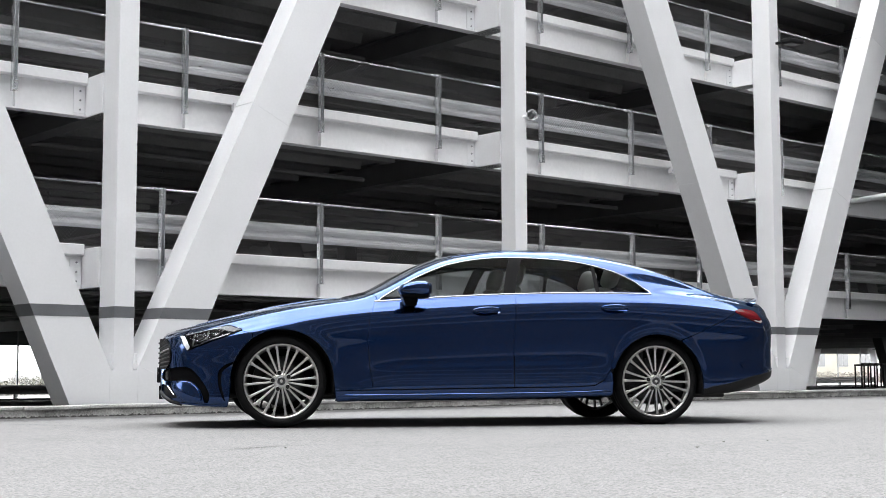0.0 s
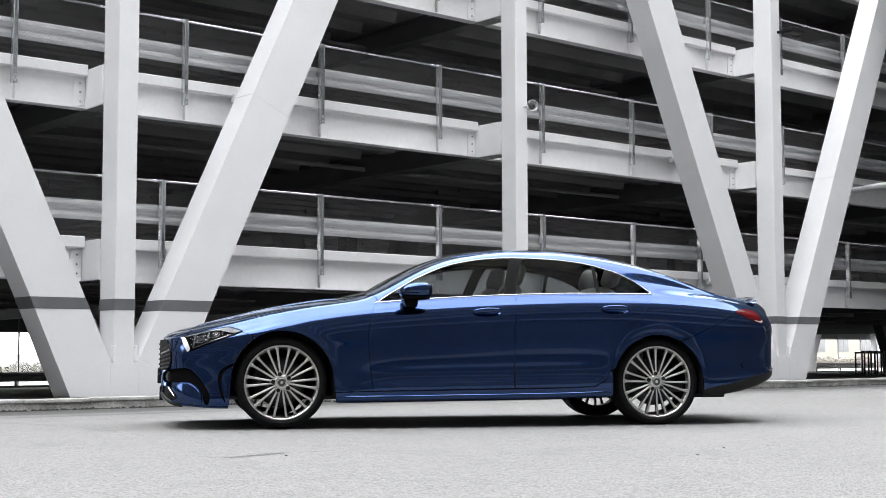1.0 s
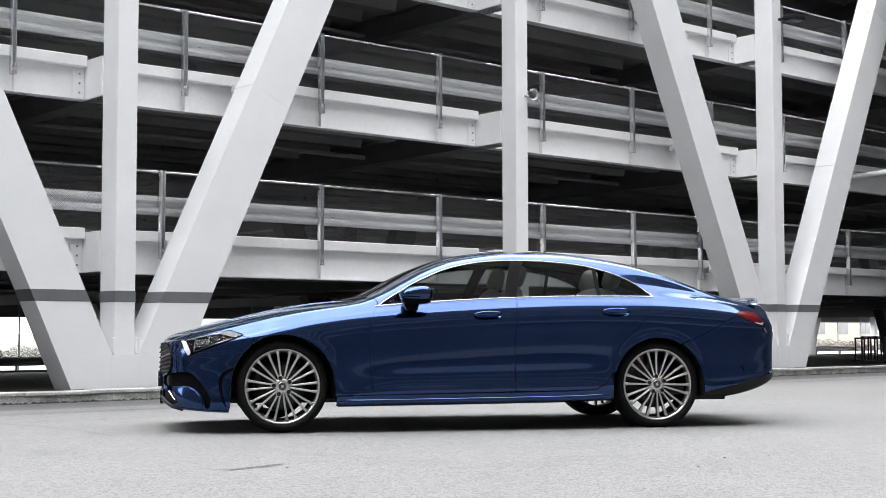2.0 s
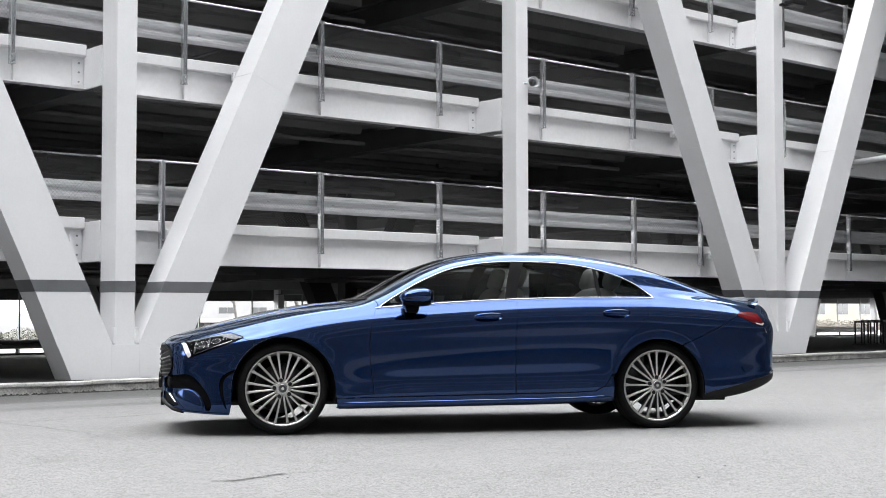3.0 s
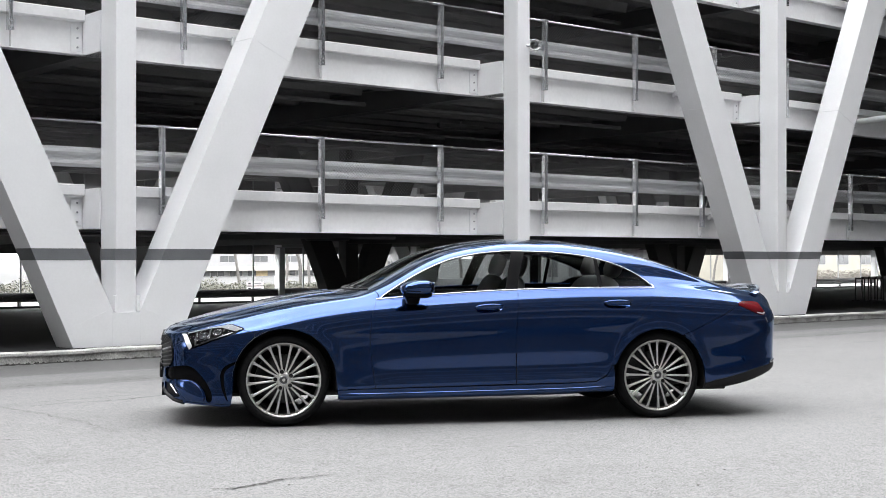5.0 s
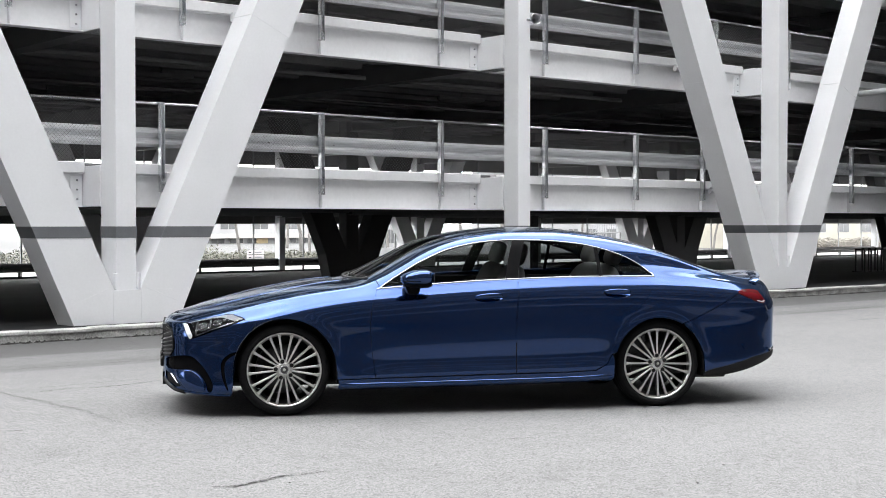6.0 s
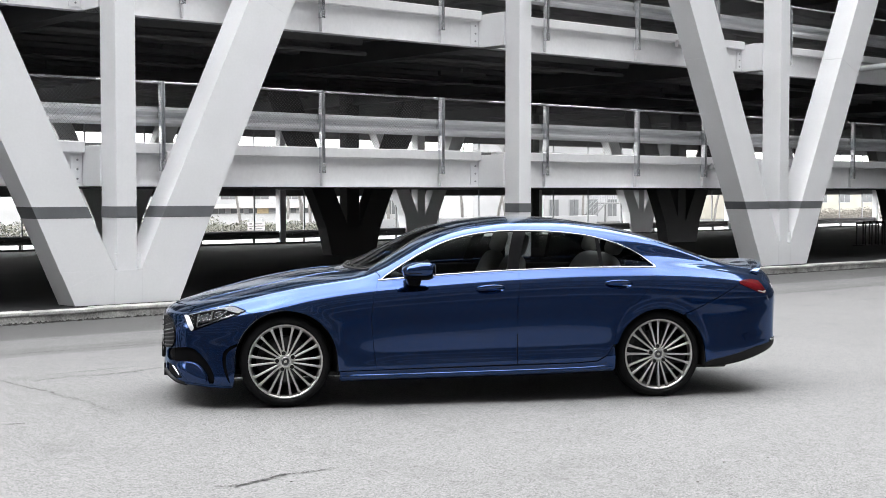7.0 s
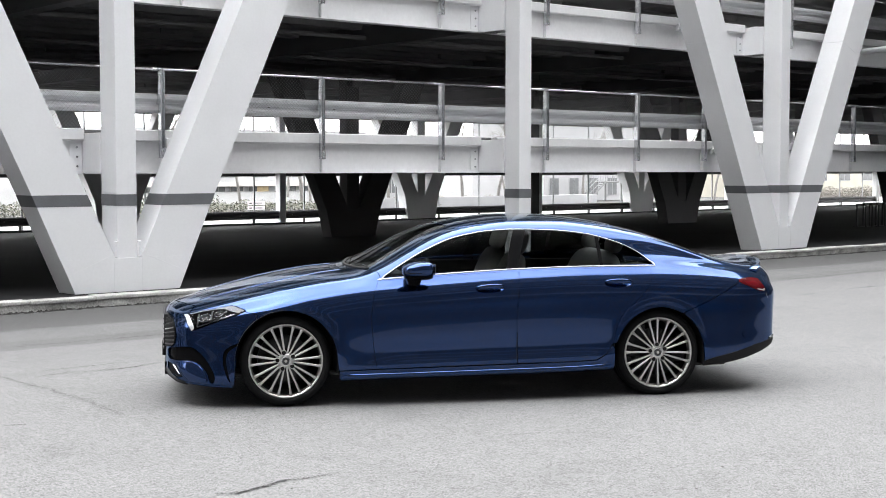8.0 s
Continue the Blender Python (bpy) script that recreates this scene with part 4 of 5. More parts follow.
# ---- lamps ----
def lamps():
    h = panel("headlight", LAMP_F, GLOSS_BLACK, car, lift=0.004, step=0.02, gap=0.0, skirt=0.01, both=False)
    guide = [(-0.742, 1.057), (-0.719, 1.050), (-0.702, 0.98), (-0.671, 0.835), (-0.674, 0.803), (-0.688, 0.785), (-0.713, 0.87)]
    part("light_guide", finish("light_guide", patch(guide, (), 0.0075, 0.015, 0.003), LIT), LIT, h, "white daytime running light")
    # brow: the chrome's bright reflection put in as a pale colour
    brow = [(-0.70, 1.048), (-0.55, 1.035), (-0.447, 1.022), (-0.371, 0.984), (-0.30, 0.915), (-0.35, 0.908), (-0.39, 0.935), (-0.45, 0.985), (-0.56, 1.012), (-0.69, 1.025)]
    part("light_brow", finish("light_brow", patch(brow, (), 0.0075, 0.015, 0.003), LAMP_PALE), LAMP_PALE, h)
    for x, s, r in ((-0.590, 0.920, 0.050), (-0.487, 0.938, 0.036)):
        dome = lambda a, b, x=x, s=s, r=r: 0.012 - 0.005 * (((a - x) / r) ** 2 + ((b - s) / r) ** 2)
        part("reflector", finish("reflector", patch(ellipse(x, s, r, r * 1.05, 20), [ellipse(x, s, r * 0.72, r * 0.75, 20)], 0.007, 0.008, 0.003, lift_of=dome), LAMP_GREY), LAMP_GREY, h)
        part("projector_lens", finish("projector_lens", patch(ellipse(x, s, r * 0.6, r * 0.63, 18), (), 0.007, 0.008, 0.002, lift_of=dome), PROJECTOR), PROJECTOR, h)
    for x in (-0.655, -0.555, -0.445):
        part("divider", finish("divider", patch([(x, 0.83 + 0.5 * (x + 0.655)), (x + 0.012, 0.83 + 0.5 * (x + 0.655)), (x + 0.03, 0.99), (x + 0.018, 0.99)], (), 0.006, 0.01, 0.003), ALLOY_DARK), ALLOY_DARK, h)
    low = [(-0.64, 0.835), (-0.523, 0.872), (-0.371, 0.905), (-0.375, 0.895), (-0.523, 0.857), (-0.65, 0.812)]
    part("light_guide", finish("light_guide", patch(low, (), 0.0075, 0.015, 0.002), LAMP_GREY), LAMP_GREY, h)
    part("lens", finish("lens", patch(LAMP_F, (), 0.014, 0.025, 0.008), LENS), LENS, h)
    copy_thing(h, MIRROR)
    t = panel("tail_light", LAMP_R, RED, car, lift=0.004, step=0.02, gap=0.0, skirt=0.012, both=False, label="red tail light lens")
    dark = [(3.68, 0.893), (3.76, 0.912), (3.815, 0.905), (3.845, 0.845), (3.80, 0.835), (3.70, 0.868)]
    part("inner_lens", finish("inner_lens", patch(dark, (), 0.006, 0.02, 0.002), RED_DARK), RED_DARK, t)
    clear = [(3.881, 0.836), (3.866, 0.806), (3.80, 0.818), (3.803, 0.828), (3.855, 0.824), (3.870, 0.842)]
    part("clear_lens", finish("clear_lens", patch(clear, (), 0.008, 0.02, 0.002), LAMP_WHITE), LAMP_WHITE, t)
    copy_thing(t, MIRROR)


lamps()

# ---- bumper openings and trim ----
panel("side_intake", smooth_line(INTAKE, 1, True), GLOSS_BLACK, car, lift=-0.016, gap=-0.006, skirt=0.0, step=0.02, label="gloss black air intake")
panel("lower_intake", LOW_IN, DARK, car, lift=-0.016, gap=-0.006, skirt=0.0, step=0.02)
panel("wheel_vent", smooth_line(VENT, 1, True), GLOSS_BLACK, car, lift=-0.010, gap=-0.005, skirt=0.0, step=0.012)
panel("bumper_blade", smooth_line(BLADE, 1, True), PAINT, car, gap=0.0, skirt=0.02, step=0.010, lift_of=lambda x, s: 0.004 + 0.013 * math.exp(-((s - 0.25 + 0.85 * (x + 0.79)) / 0.09) ** 2))
moulding("splitter", [(-0.875, 0.12), (-0.847, 0.06), (-0.80, 0.02), (-0.72, 0.006)], DARK, car, 0.026, 0.020, 0.0)
moulding("bumper_lip", [(-0.73, 0.012), (-0.66, 0.010), (-0.395, 0.008)], PAINT, car, 0.022, 0.010, 0.0)
moulding("intake_fin", [(-0.824, 0.25), (-0.778, 0.12)], CHROME, car, 0.012, 0.008, 0.002)
panel("rear_valance", [(3.302, 0.004), (3.985, 0.004), (3.985, 0.115), (3.764, 0.138), (3.383, 0.085), (3.302, 0.06)], DARK, car, lift=0.005, gap=0, skirt=0.010, step=0.014)
moulding("exhaust_trim", [(3.93, 0.135), (3.985, 0.14)], CHROME, car, 0.018, 0.009, 0.0)
moulding("reflector_strip", [(3.893, 0.775), (3.915, 0.715)], CHROME, car, 0.007, 0.003, 0.0)

panel("rear_vent", [(3.645, 0.305), (3.688, 0.325), (3.707, 0.285), (3.815, 0.268), (3.822, 0.240), (3.669, 0.246)], PAINT, car, lift=0.007, gap=0, skirt=0.006, step=0.015)
# grille cheek where the grille wraps round the nose, with its slats
cheek = [(-0.884, 1.50), (-0.862, 1.40), (-0.836, 1.10), (-0.812, 0.86), (-0.806, 0.72), (-0.815, 0.62), (-0.837, 0.555), (-0.884, 0.545)]
panel("grille_side", cheek, DARK, car, lift=0.004, gap=0, skirt=0.004, step=0.015)
moulding("grille_frame", smooth_line([(-0.862, 1.40), (-0.836, 1.10), (-0.812, 0.86), (-0.806, 0.72), (-0.815, 0.62), (-0.837, 0.555)], 1), GLOSS_BLACK, car, 0.008, 0.005, 0.003)
for k in range(9):
    s0 = 0.60 + 0.07 * k
    moulding("grille_slat", [(-0.883, s0), (-0.814 - 0.10 * max(0, s0 - 0.85) - 0.1 * max(0, 0.68 - s0), s0)], CHROME if k == 4 else ALLOY_DARK, car, 0.016 if k == 4 else 0.010, 0.007, 0.004)


def skirt_blade():
    """The blade along the foot of the sill, swept from wheel to wheel."""
    bm = bmesh.new()
    rings = []
    for i in range(45):
        x = 0.412 + 2.12 * i / 44
        y, z = y_wide(x), z_low(x)
        out = 0.014 * min(1.0, i / 3, (44 - i) / 3)
        rings.append([bm.verts.new((x, -(y + a), z + b)) for a, b in ((-0.02, 0.058), (0.0 + out * 0.3, 0.053), (0.002 + out * 0.8, 0.046), (0.004 + out, 0.037), (0.002 + out, 0.020), (-0.004 + out * 0.6, 0.008), (-0.03, -0.004))])
    for a, b in zip(rings, rings[1:]):
        for j in range(6):
            bm.faces.new((a[j], a[j + 1], b[j + 1], b[j]))
    bmesh.ops.recalc_face_normals(bm, faces=bm.faces)
    me = mesh_of("skirt_blade", bm, PAINT, True)
    part("skirt_blade", me, PAINT, car)
    part("skirt_blade", me, PAINT, car, at=MIRROR)


skirt_blade()


def grille():
    bm = bmesh.new()
    prism(bm, [(-0.43, 0.36), (0.43, 0.36), (0.47, 0.48), (0.40, 0.66), (-0.40, 0.66), (-0.47, 0.48)], "x", -0.897, -0.86)
    g = part("grille", bm, DARK, car, "black grille with bright bars")
    for i in range(7):
        z = 0.40 + 0.038 * i
        part("grille_bar", cube_bm(-0.906, -0.892, -0.41, 0.41, z - 0.006, z + 0.006, 0.003), CHROME if i == 3 else ALLOY_DARK, g)
    part("plate_holder", cube_bm(-0.915, -0.885, -0.27, 0.27, 0.325, 0.445, 0.006), DARK, car)
    bm = bmesh.new()
    prism(bm, [(-0.42, 0.20), (0.42, 0.20), (0.44, 0.30), (-0.44, 0.30)], "x", -0.895, -0.86)
    part("lower_grille", bm, DARK, car)


grille()


def spoiler():
    bm = bmesh.new()
    rings = []
    for i in range(31):
        y = -0.64 + 1.28 * i / 30
        k = (y / 0.64) ** 2
        x0, z0 = 3.93 - 0.16 * k, 1.034 - 0.062 * k
        x1, z1 = 4.075 - 0.20 * k, 1.046 - 0.055 * k - 0.02 * k ** 6
        rings.append([bm.verts.new(p) for p in ((x0, y, z0), ((x0 + x1) / 2, y, (z0 + z1) / 2 + 0.010), (x1, y, z1), (x1 - 0.008, y, z1 - 0.012), (x1 - 0.05, y, z1 - 0.045), (x0, y, z0 - 0.02))])
    for i in range(30):
        for j in range(6):
            bm.faces.new((rings[i][j], rings[i][(j + 1) % 6], rings[i + 1][(j + 1) % 6], rings[i + 1][j]))
    bm.faces.new(rings[0])
    bm.faces.new(rings[-1])
    bmesh.ops.recalc_face_normals(bm, faces=bm.faces)
    part("boot_spoiler", finish("boot_spoiler", bm, PAINT), PAINT, car)


spoiler()


# ---- door mirrors ----
def blob(rx, ry, rz, centre, e=0.75, nu=24, nv=14, shape=None):
    bm = bmesh.new()
    f = lambda c: math.copysign(abs(c) ** e, c)
    rows = []
    for i in range(nv + 1):
        b = -math.pi / 2 + math.pi * i / nv
        row = []
        for j in range(nu):
            a = 2 * math.pi * j / nu
            p = Vector((rx * f(math.cos(b)) * f(math.cos(a)), ry * f(math.cos(b)) * f(math.sin(a)), rz * f(math.sin(b))))
            if shape:
                p = shape(p)
            row.append(bm.verts.new(p + Vector(centre)))
        rows.append(row)
    for i in range(nv):
        for j in range(nu):
            bm.faces.new((rows[i][j], rows[i][(j + 1) % nu], rows[i + 1][(j + 1) % nu], rows[i + 1][j]))
    bmesh.ops.remove_doubles(bm, verts=bm.verts, dist=1e-4)
    return bm


def mirror():
    taper = lambda p: Vector((p.x, p.y, p.z * (0.72 + 0.28 * min(1, max(0, (p.x + 0.12) / 0.2))) + 0.012 * (p.x < 0) * p.x / 0.12))
    m = part("door_mirror", finish("door_mirror", blob(0.122, 0.105, 0.064, (0.975, -1.045, 1.035), 0.72, shape=taper), PAINT), PAINT, car)
    part("mirror_base", finish("mirror_base", blob(0.112, 0.09, 0.03, (0.98, -1.035, 0.985), 0.7), GLOSS_BLACK), GLOSS_BLACK, m)
    bm = bmesh.new()
    prism(bm, [(0.89, 0.985), (1.02, 0.985), (1.00, 0.905), (0.92, 0.905)], "y", -1.0, -0.86)
    bmesh.ops.bevel(bm, geom=list(bm.edges), offset=0.012, segments=2, affect="EDGES", profile=0.5)
    part("mirror_foot", finish("mirror_foot", bm, GLOSS_BLACK), GLOSS_BLACK, m)
    part("mirror_glass", cube_bm(1.090, 1.097, -1.12, -0.96, 0.995, 1.075, 0.003), CHROME, m)
    part("indicator", cube_bm(0.86, 0.99, -1.148, -1.135, 1.008, 1.014, 0.002), GLOSS_BLACK, m)
    copy_thing(m, MIRROR)


mirror()


# ---- wheels ----
def lathe(profile, n=64):
    """Profile points (radius, lateral) turned about the lateral axis."""
    bm = bmesh.new()
    rings = [[bm.verts.new((r * math.cos(2 * math.pi * i / n), y, r * math.sin(2 * math.pi * i / n))) for i in range(n)] for r, y in profile]
    for a, b in zip(rings, rings[1:]):
        for i in range(n):
            bm.faces.new((a[i], a[(i + 1) % n], b[(i + 1) % n], b[i]))
    return bm


def wheel():
    w = part("wheel", finish("wheel", lathe([(0.283, 0.01), (0.279, -0.004), (0.270, -0.002), (0.262, 0.010), (0.255, 0.03), (0.248, 0.20)]), ALLOY), ALLOY, car, "silver multi-spoke alloy wheel")
    R, W = 0.342, 0.245
    tyre = [(0.276, 0.012), (0.285, -0.012), (0.300, -0.018), (0.318, -0.014), (0.332, 0.000), (R - 0.002, 0.018), (R, 0.05), (R - 0.004, 0.052), (R - 0.004, 0.058), (R, 0.06), (R, 0.11), (R - 0.004, 0.112), (R - 0.004, 0.12), (R, 0.122), (R, 0.19), (R - 0.006, 0.215), (0.32, 0.235), (0.27, 0.23)]
    part("tyre", finish("tyre", lathe(tyre, 72), RUBBER), RUBBER, w)
    part("inner_barrel", finish("inner_barrel", lathe([(0.256, 0.035), (0.246, 0.10), (0.246, 0.20)], 48), ALLOY_DARK), ALLOY_DARK, w)
    # spoke: slim wedge from hub to rim, machined face
    bm = bmesh.new()
    secs = [(0.046, 0.0072, 0.016, 0.055), (0.075, 0.0074, 0.013, 0.060), (0.16, 0.0082, 0.010, 0.060), (0.235, 0.0096, 0.005, 0.045), (0.266, 0.0145, 0.002, 0.026)]
    rings = []
    for r, hw, y0, y1 in secs:
        rings.append([bm.verts.new(p) for p in ((r, y0 + 0.003, -hw), (r, y0, -hw * 0.5), (r, y0, hw * 0.5), (r, y0 + 0.003, hw), (r, y1, hw * 0.6), (r, y1, -hw * 0.6))])
    for a, b in zip(rings, rings[1:]):
        for j in range(6):
            bm.faces.new((a[j], a[(j + 1) % 6], b[(j + 1) % 6], b[j]))
    bm.faces.new(rings[0])
    bm.faces.new(rings[-1])
    sp = finish("spoke", bm, ALLOY)
    sp.materials.append(ALLOY_DARK)
    for p in sp.polygons:
        if p.index % 6 not in (0, 1, 2) or p.index >= 24:
            p.material_index = 1
    for i in range(20):
        part("spoke", sp, ALLOY, w, at=pose(0, 0, 0, 0, 18 * i + 7 + (1.3 if i % 2 else -1.3), 0))
    part("hub", finish("hub", lathe([(0.0005, 0.010), (0.040, 0.010), (0.050, 0.0125), (0.054, 0.020), (0.056, 0.06)], 40), ALLOY), ALLOY, w)
    part("hub_cap", finish("hub_cap", lathe([(0.0005, 0.006), (0.020, 0.0065), (0.028, 0.008), (0.031, 0.012)], 32), ALLOY_DARK), ALLOY_DARK, w, "dark round hub cap")
    part("cap_ring", finish("cap_ring", lathe([(0.034, 0.011), (0.031, 0.0065), (0.027, 0.0075)], 32), CHROME), CHROME, w)
    part("cap_badge", finish("cap_badge", lathe([(0.0005, 0.0045), (0.010, 0.005), (0.012, 0.007)], 20), ALLOY), ALLOY, w, "plain bright round badge")
    boss = finish("bolt_seat", lathe([(0.015, 0.014), (0.016, 0.011), (0.0195, 0.012), (0.021, 0.05)], 18), ALLOY)
    lug = finish("wheel_bolt", lathe([(0.0005, 0.018), (0.008, 0.017), (0.0145, 0.013), (0.0155, 0.02)], 14), SEAL)
    for i in range(5):
        a = 2 * math.pi * i / 5 + 0.61
        part("bolt_seat", boss, ALLOY, w, at=pose(0.063 * math.cos(a), 0, 0.063 * math.sin(a)))
        part("wheel_bolt", lug, SEAL, w, at=pose(0.063 * math.cos(a), -0.007, 0.063 * math.sin(a)))
    part("brake_disc", finish("brake_disc", lathe([(0.08, 0.09), (0.185, 0.09), (0.186, 0.115), (0.08, 0.115)], 48), DISC), DISC, w)
    bm = bmesh.new()
    prism(bm, [(0.13 * math.cos(a), 0.13 * math.sin(a)) for a in (2.5 + 0.15 * i for i in range(9))] + [(0.21 * math.cos(a), 0.21 * math.sin(a)) for a in (3.7 - 0.15 * i for i in range(9))], "y", 0.06, 0.14)
    part("brake_caliper", finish("brake_caliper", bm, ALLOY_DARK), ALLOY_DARK, w)
    return w


first = wheel()
first.matrix_basis = pose(0.002, -0.870, 0.342, 0, 4, 0)
copy_thing(first, pose(2.937, -0.870, 0.342, 0, 11, 0))
copy_thing(first, pose(0.002, 0.870, 0.342, 0, 0, 180))
copy_thing(first, pose(2.937, 0.870, 0.342, 0, 0, 180))


# ---- cabin ----
def seat(x, y, w, rear=False):
    base = part("seat", finish("seat", blob(0.27, w, 0.10, (x, y, 0.50), 0.55), LEATHER), LEATHER, car, "pale grey leather seat")
    tilt = pose(x + 0.27, y, 0.52, 0, 20, 0)
    shape = lambda p: tilt @ (p + Vector((0, 0, 0.30)))
    part("backrest", finish("backrest", blob(0.085, w, 0.33, (0, 0, 0), 0.6, shape=shape), LEATHER), LEATHER, base)
    shape = lambda p: tilt @ (p + Vector((-0.01, 0, 0.70)))
    for dy in ((-0.33, 0.33) if rear else (0,)):
        s2 = lambda p, dy=dy: tilt @ (p + Vector((-0.01, dy, 0.715)))
        part("headrest", finish("headrest", blob(0.055, 0.135, 0.095, (0, 0, 0), 0.62, shape=s2), LEATHER), LEATHER, base)
    return base


seat(1.42, -0.37, 0.25)
seat(1.42, 0.37, 0.25)
seat(2.24, 0.0, 0.62, True)
bm = bmesh.new()
prism(bm, [(0.55, 0.62), (0.62, 0.95), (0.80, 0.985), (1.00, 0.95), (1.08, 0.85), (1.02, 0.60)], "y", -0.74, 0.74)
part("dashboard", soft(bm, 0.03), CABIN, car)
part("cabin_floor", cube_bm(0.6, 3.2, -0.80, 0.80, 0.26, 0.33), CABIN, car)
part("parcel_shelf", cube_bm(2.62, 3.35, -0.70, 0.70, 0.86, 0.945, 0.02), CABIN, car)
part("rear_bulkhead", cube_bm(2.55, 2.60, -0.78, 0.78, 0.33, 0.9), CABIN, car)
part("front_bulkhead", cube_bm(0.50, 0.55, -0.80, 0.80, 0.25, 0.93), SEAL, car)
for side in (-1, 1):
    part("door_lining", cube_bm(0.72, 2.85, min(side * 0.79, side * 0.81), max(side * 0.79, side * 0.81), 0.3, 0.985, 0.01), CABIN, car)
bm = lathe([(0.175 + 0.014 * math.cos(a), 0.014 * math.sin(a)) for a in (2 * math.pi * i / 10 for i in range(11))], 32)
w = part("steering_wheel", finish("steering_wheel", bm, CABIN), CABIN, car, at=pose(1.10, -0.37, 0.90, 0, 0, 90) @ pose(0, 0, 0, 22, 0, 0))
part("roof_lining", finish("roof_lining", patch([(1.33, 1.80), (1.33, 2.0), (2.66, 2.0), (2.66, 1.80), (2.3, 1.66), (1.9, 1.62), (1.5, 1.68)], (), -0.035, 0.06, 0.0, join=True), CABIN), CABIN, car)


# ---- small trim ----
def wiper(y0, y1, x0, x1):
    pts = [Vector((x0 + (x1 - x0) * i / 12, y0 + (y1 - y0) * i / 12, 0)) for i in range(13)]
    for q in pts:
        q.z = raised(q.x, s_of_y(q.x, abs(q.y)), 0.004).z + 0.003
    bm = bmesh.new()
    tube(bm, pts, 0.004)
    part("wiper", bm, SEAL, car, smooth=True)


wiper(-0.62, -0.05, 0.66, 0.60)
wiper(0.02, 0.55, 0.585, 0.66)
pts = [Vector((0.55 + 0.10 * (y / 0.62) ** 2, y, 0)) for y in (-0.62 + 1.24 * i / 24 for i in range(25))]
for q in pts:
    q.z = raised(q.x, s_of_y(q.x, abs(q.y)), 0).z + 0.002
bm = bmesh.new()
tube(bm, pts, 0.010)
part("cowl_seal", bm, SEAL, car, smooth=True)
for x, s in ((-0.408, 0.648),):
    part("parking_sensor", finish("parking_sensor", patch(ellipse(x, s, 0.012, 0.013, 12), (), 0.0015, 0.01, 0.001), PAINT), PAINT, car)
moulding("bonnet_crease", [(-0.62, 1.62), (-0.2, 1.60), (0.2, 1.64), (0.46, 1.72)], PAINT, car, 0.05, 0.005, -0.001)
moulding("roof_strip", [(1.36, 1.70), (1.6, 1.67), (1.9, 1.66), (2.2, 1.67), (2.5, 1.70), (2.68, 1.73)], PAINT, car, 0.012, 0.003, -0.001)
moulding("screen_seal", [(0.655, 1.555)] + WS_EDGE, SEAL, car, 0.014, 0.003, 0.0)
moulding("backlight_seal", [(2.70, 1.775), (2.87, 1.72), (3.02, 1.645), (3.20, 1.56), (3.35, 1.49)], SEAL, car, 0.014, 0.003, 0.0)


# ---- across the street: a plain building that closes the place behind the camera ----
# flat dark wall colour that has the shade of deck openings put in
FACING = material("dark_backdrop_wall", (0.058, 0.058, 0.061), 0.85, spread=0.2, scale=0.4)
FACING_BEAM = material("pale_deck_edges", (0.22, 0.22, 0.225), 0.7, spread=0.1, scale=0.4)


def opposite():
    b = thing("backdrop_building", "plain dark car park with pale deck edges across the street", "building", FACADE, kind="structure")
    bm = bmesh.new()
    # height is set, unseen, to keep sky out of the car's reflections
    box(bm, -60, 70, -30, -15, 0.0, 47.0)
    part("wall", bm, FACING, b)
    for i in range(5):
        part("deck_edge", cube_bm(-60, 70, -14.99, -14.6, 2.05 + 2.755 * i, 2.55 + 2.755 * i), FACING_BEAM, b)
    # upper edges added to streak the reflections in the car's glass
    for i in range(5):
        part("deck_edge", cube_bm(-60, 70, -14.99, -14.4, 24.0 + 5.51 * i, 25.0 + 5.51 * i), FACING_BEAM, b)
    # two blocks added far out of sight along the facade to dim side light
    for u0, u1, face in ((-42, -32, -32), (38, 48, 38)):
        e = thing("backdrop_building", "added unseen dark building with pale floor edges that dims side light and reflections", "building", FACADE, kind="structure")
        part("wall", cube_bm(u0, u1, -14.5, 19.5 if face < 0 else 16.9, 0, 52 if face < 0 else 30), FACING, e)
        for i in range(6):
            a, c = (face + 0.01, face + 0.3) if face < 0 else (face - 0.3, face - 0.01)
            part("deck_edge", cube_bm(a, c, -14.5, 19.5 if face < 0 else 16.9, 2.2 + 2.755 * i, 2.7 + 2.755 * i), FACING_BEAM, e)
    # unseen block added before the facade, past the last V, shading the bay behind
    t = thing("backdrop_building", "added unseen block before the car park that shades the bay behind", "building", FACADE, kind="structure")
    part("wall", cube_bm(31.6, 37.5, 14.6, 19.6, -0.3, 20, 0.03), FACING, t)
    # the car park goes on along the street: unseen wing added for reflections
    w = thing("backdrop_building", "unseen plain wing of the white car park, added along the street", "building", FACADE, kind="structure")
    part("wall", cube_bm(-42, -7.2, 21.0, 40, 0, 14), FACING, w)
    for i in range(5):
        part("deck_edge", cube_bm(-42, -7.2, 20.6, 20.98, 1.3 + 2.755 * i, 2.0 + 2.755 * i), BEAM, w)
    for i in range(6):
        part("wall_column", cube_bm(-10 - 5 * i, -9.3 - 5 * i, 20.0, 20.58, 0, 14), WHITE, w)


opposite()

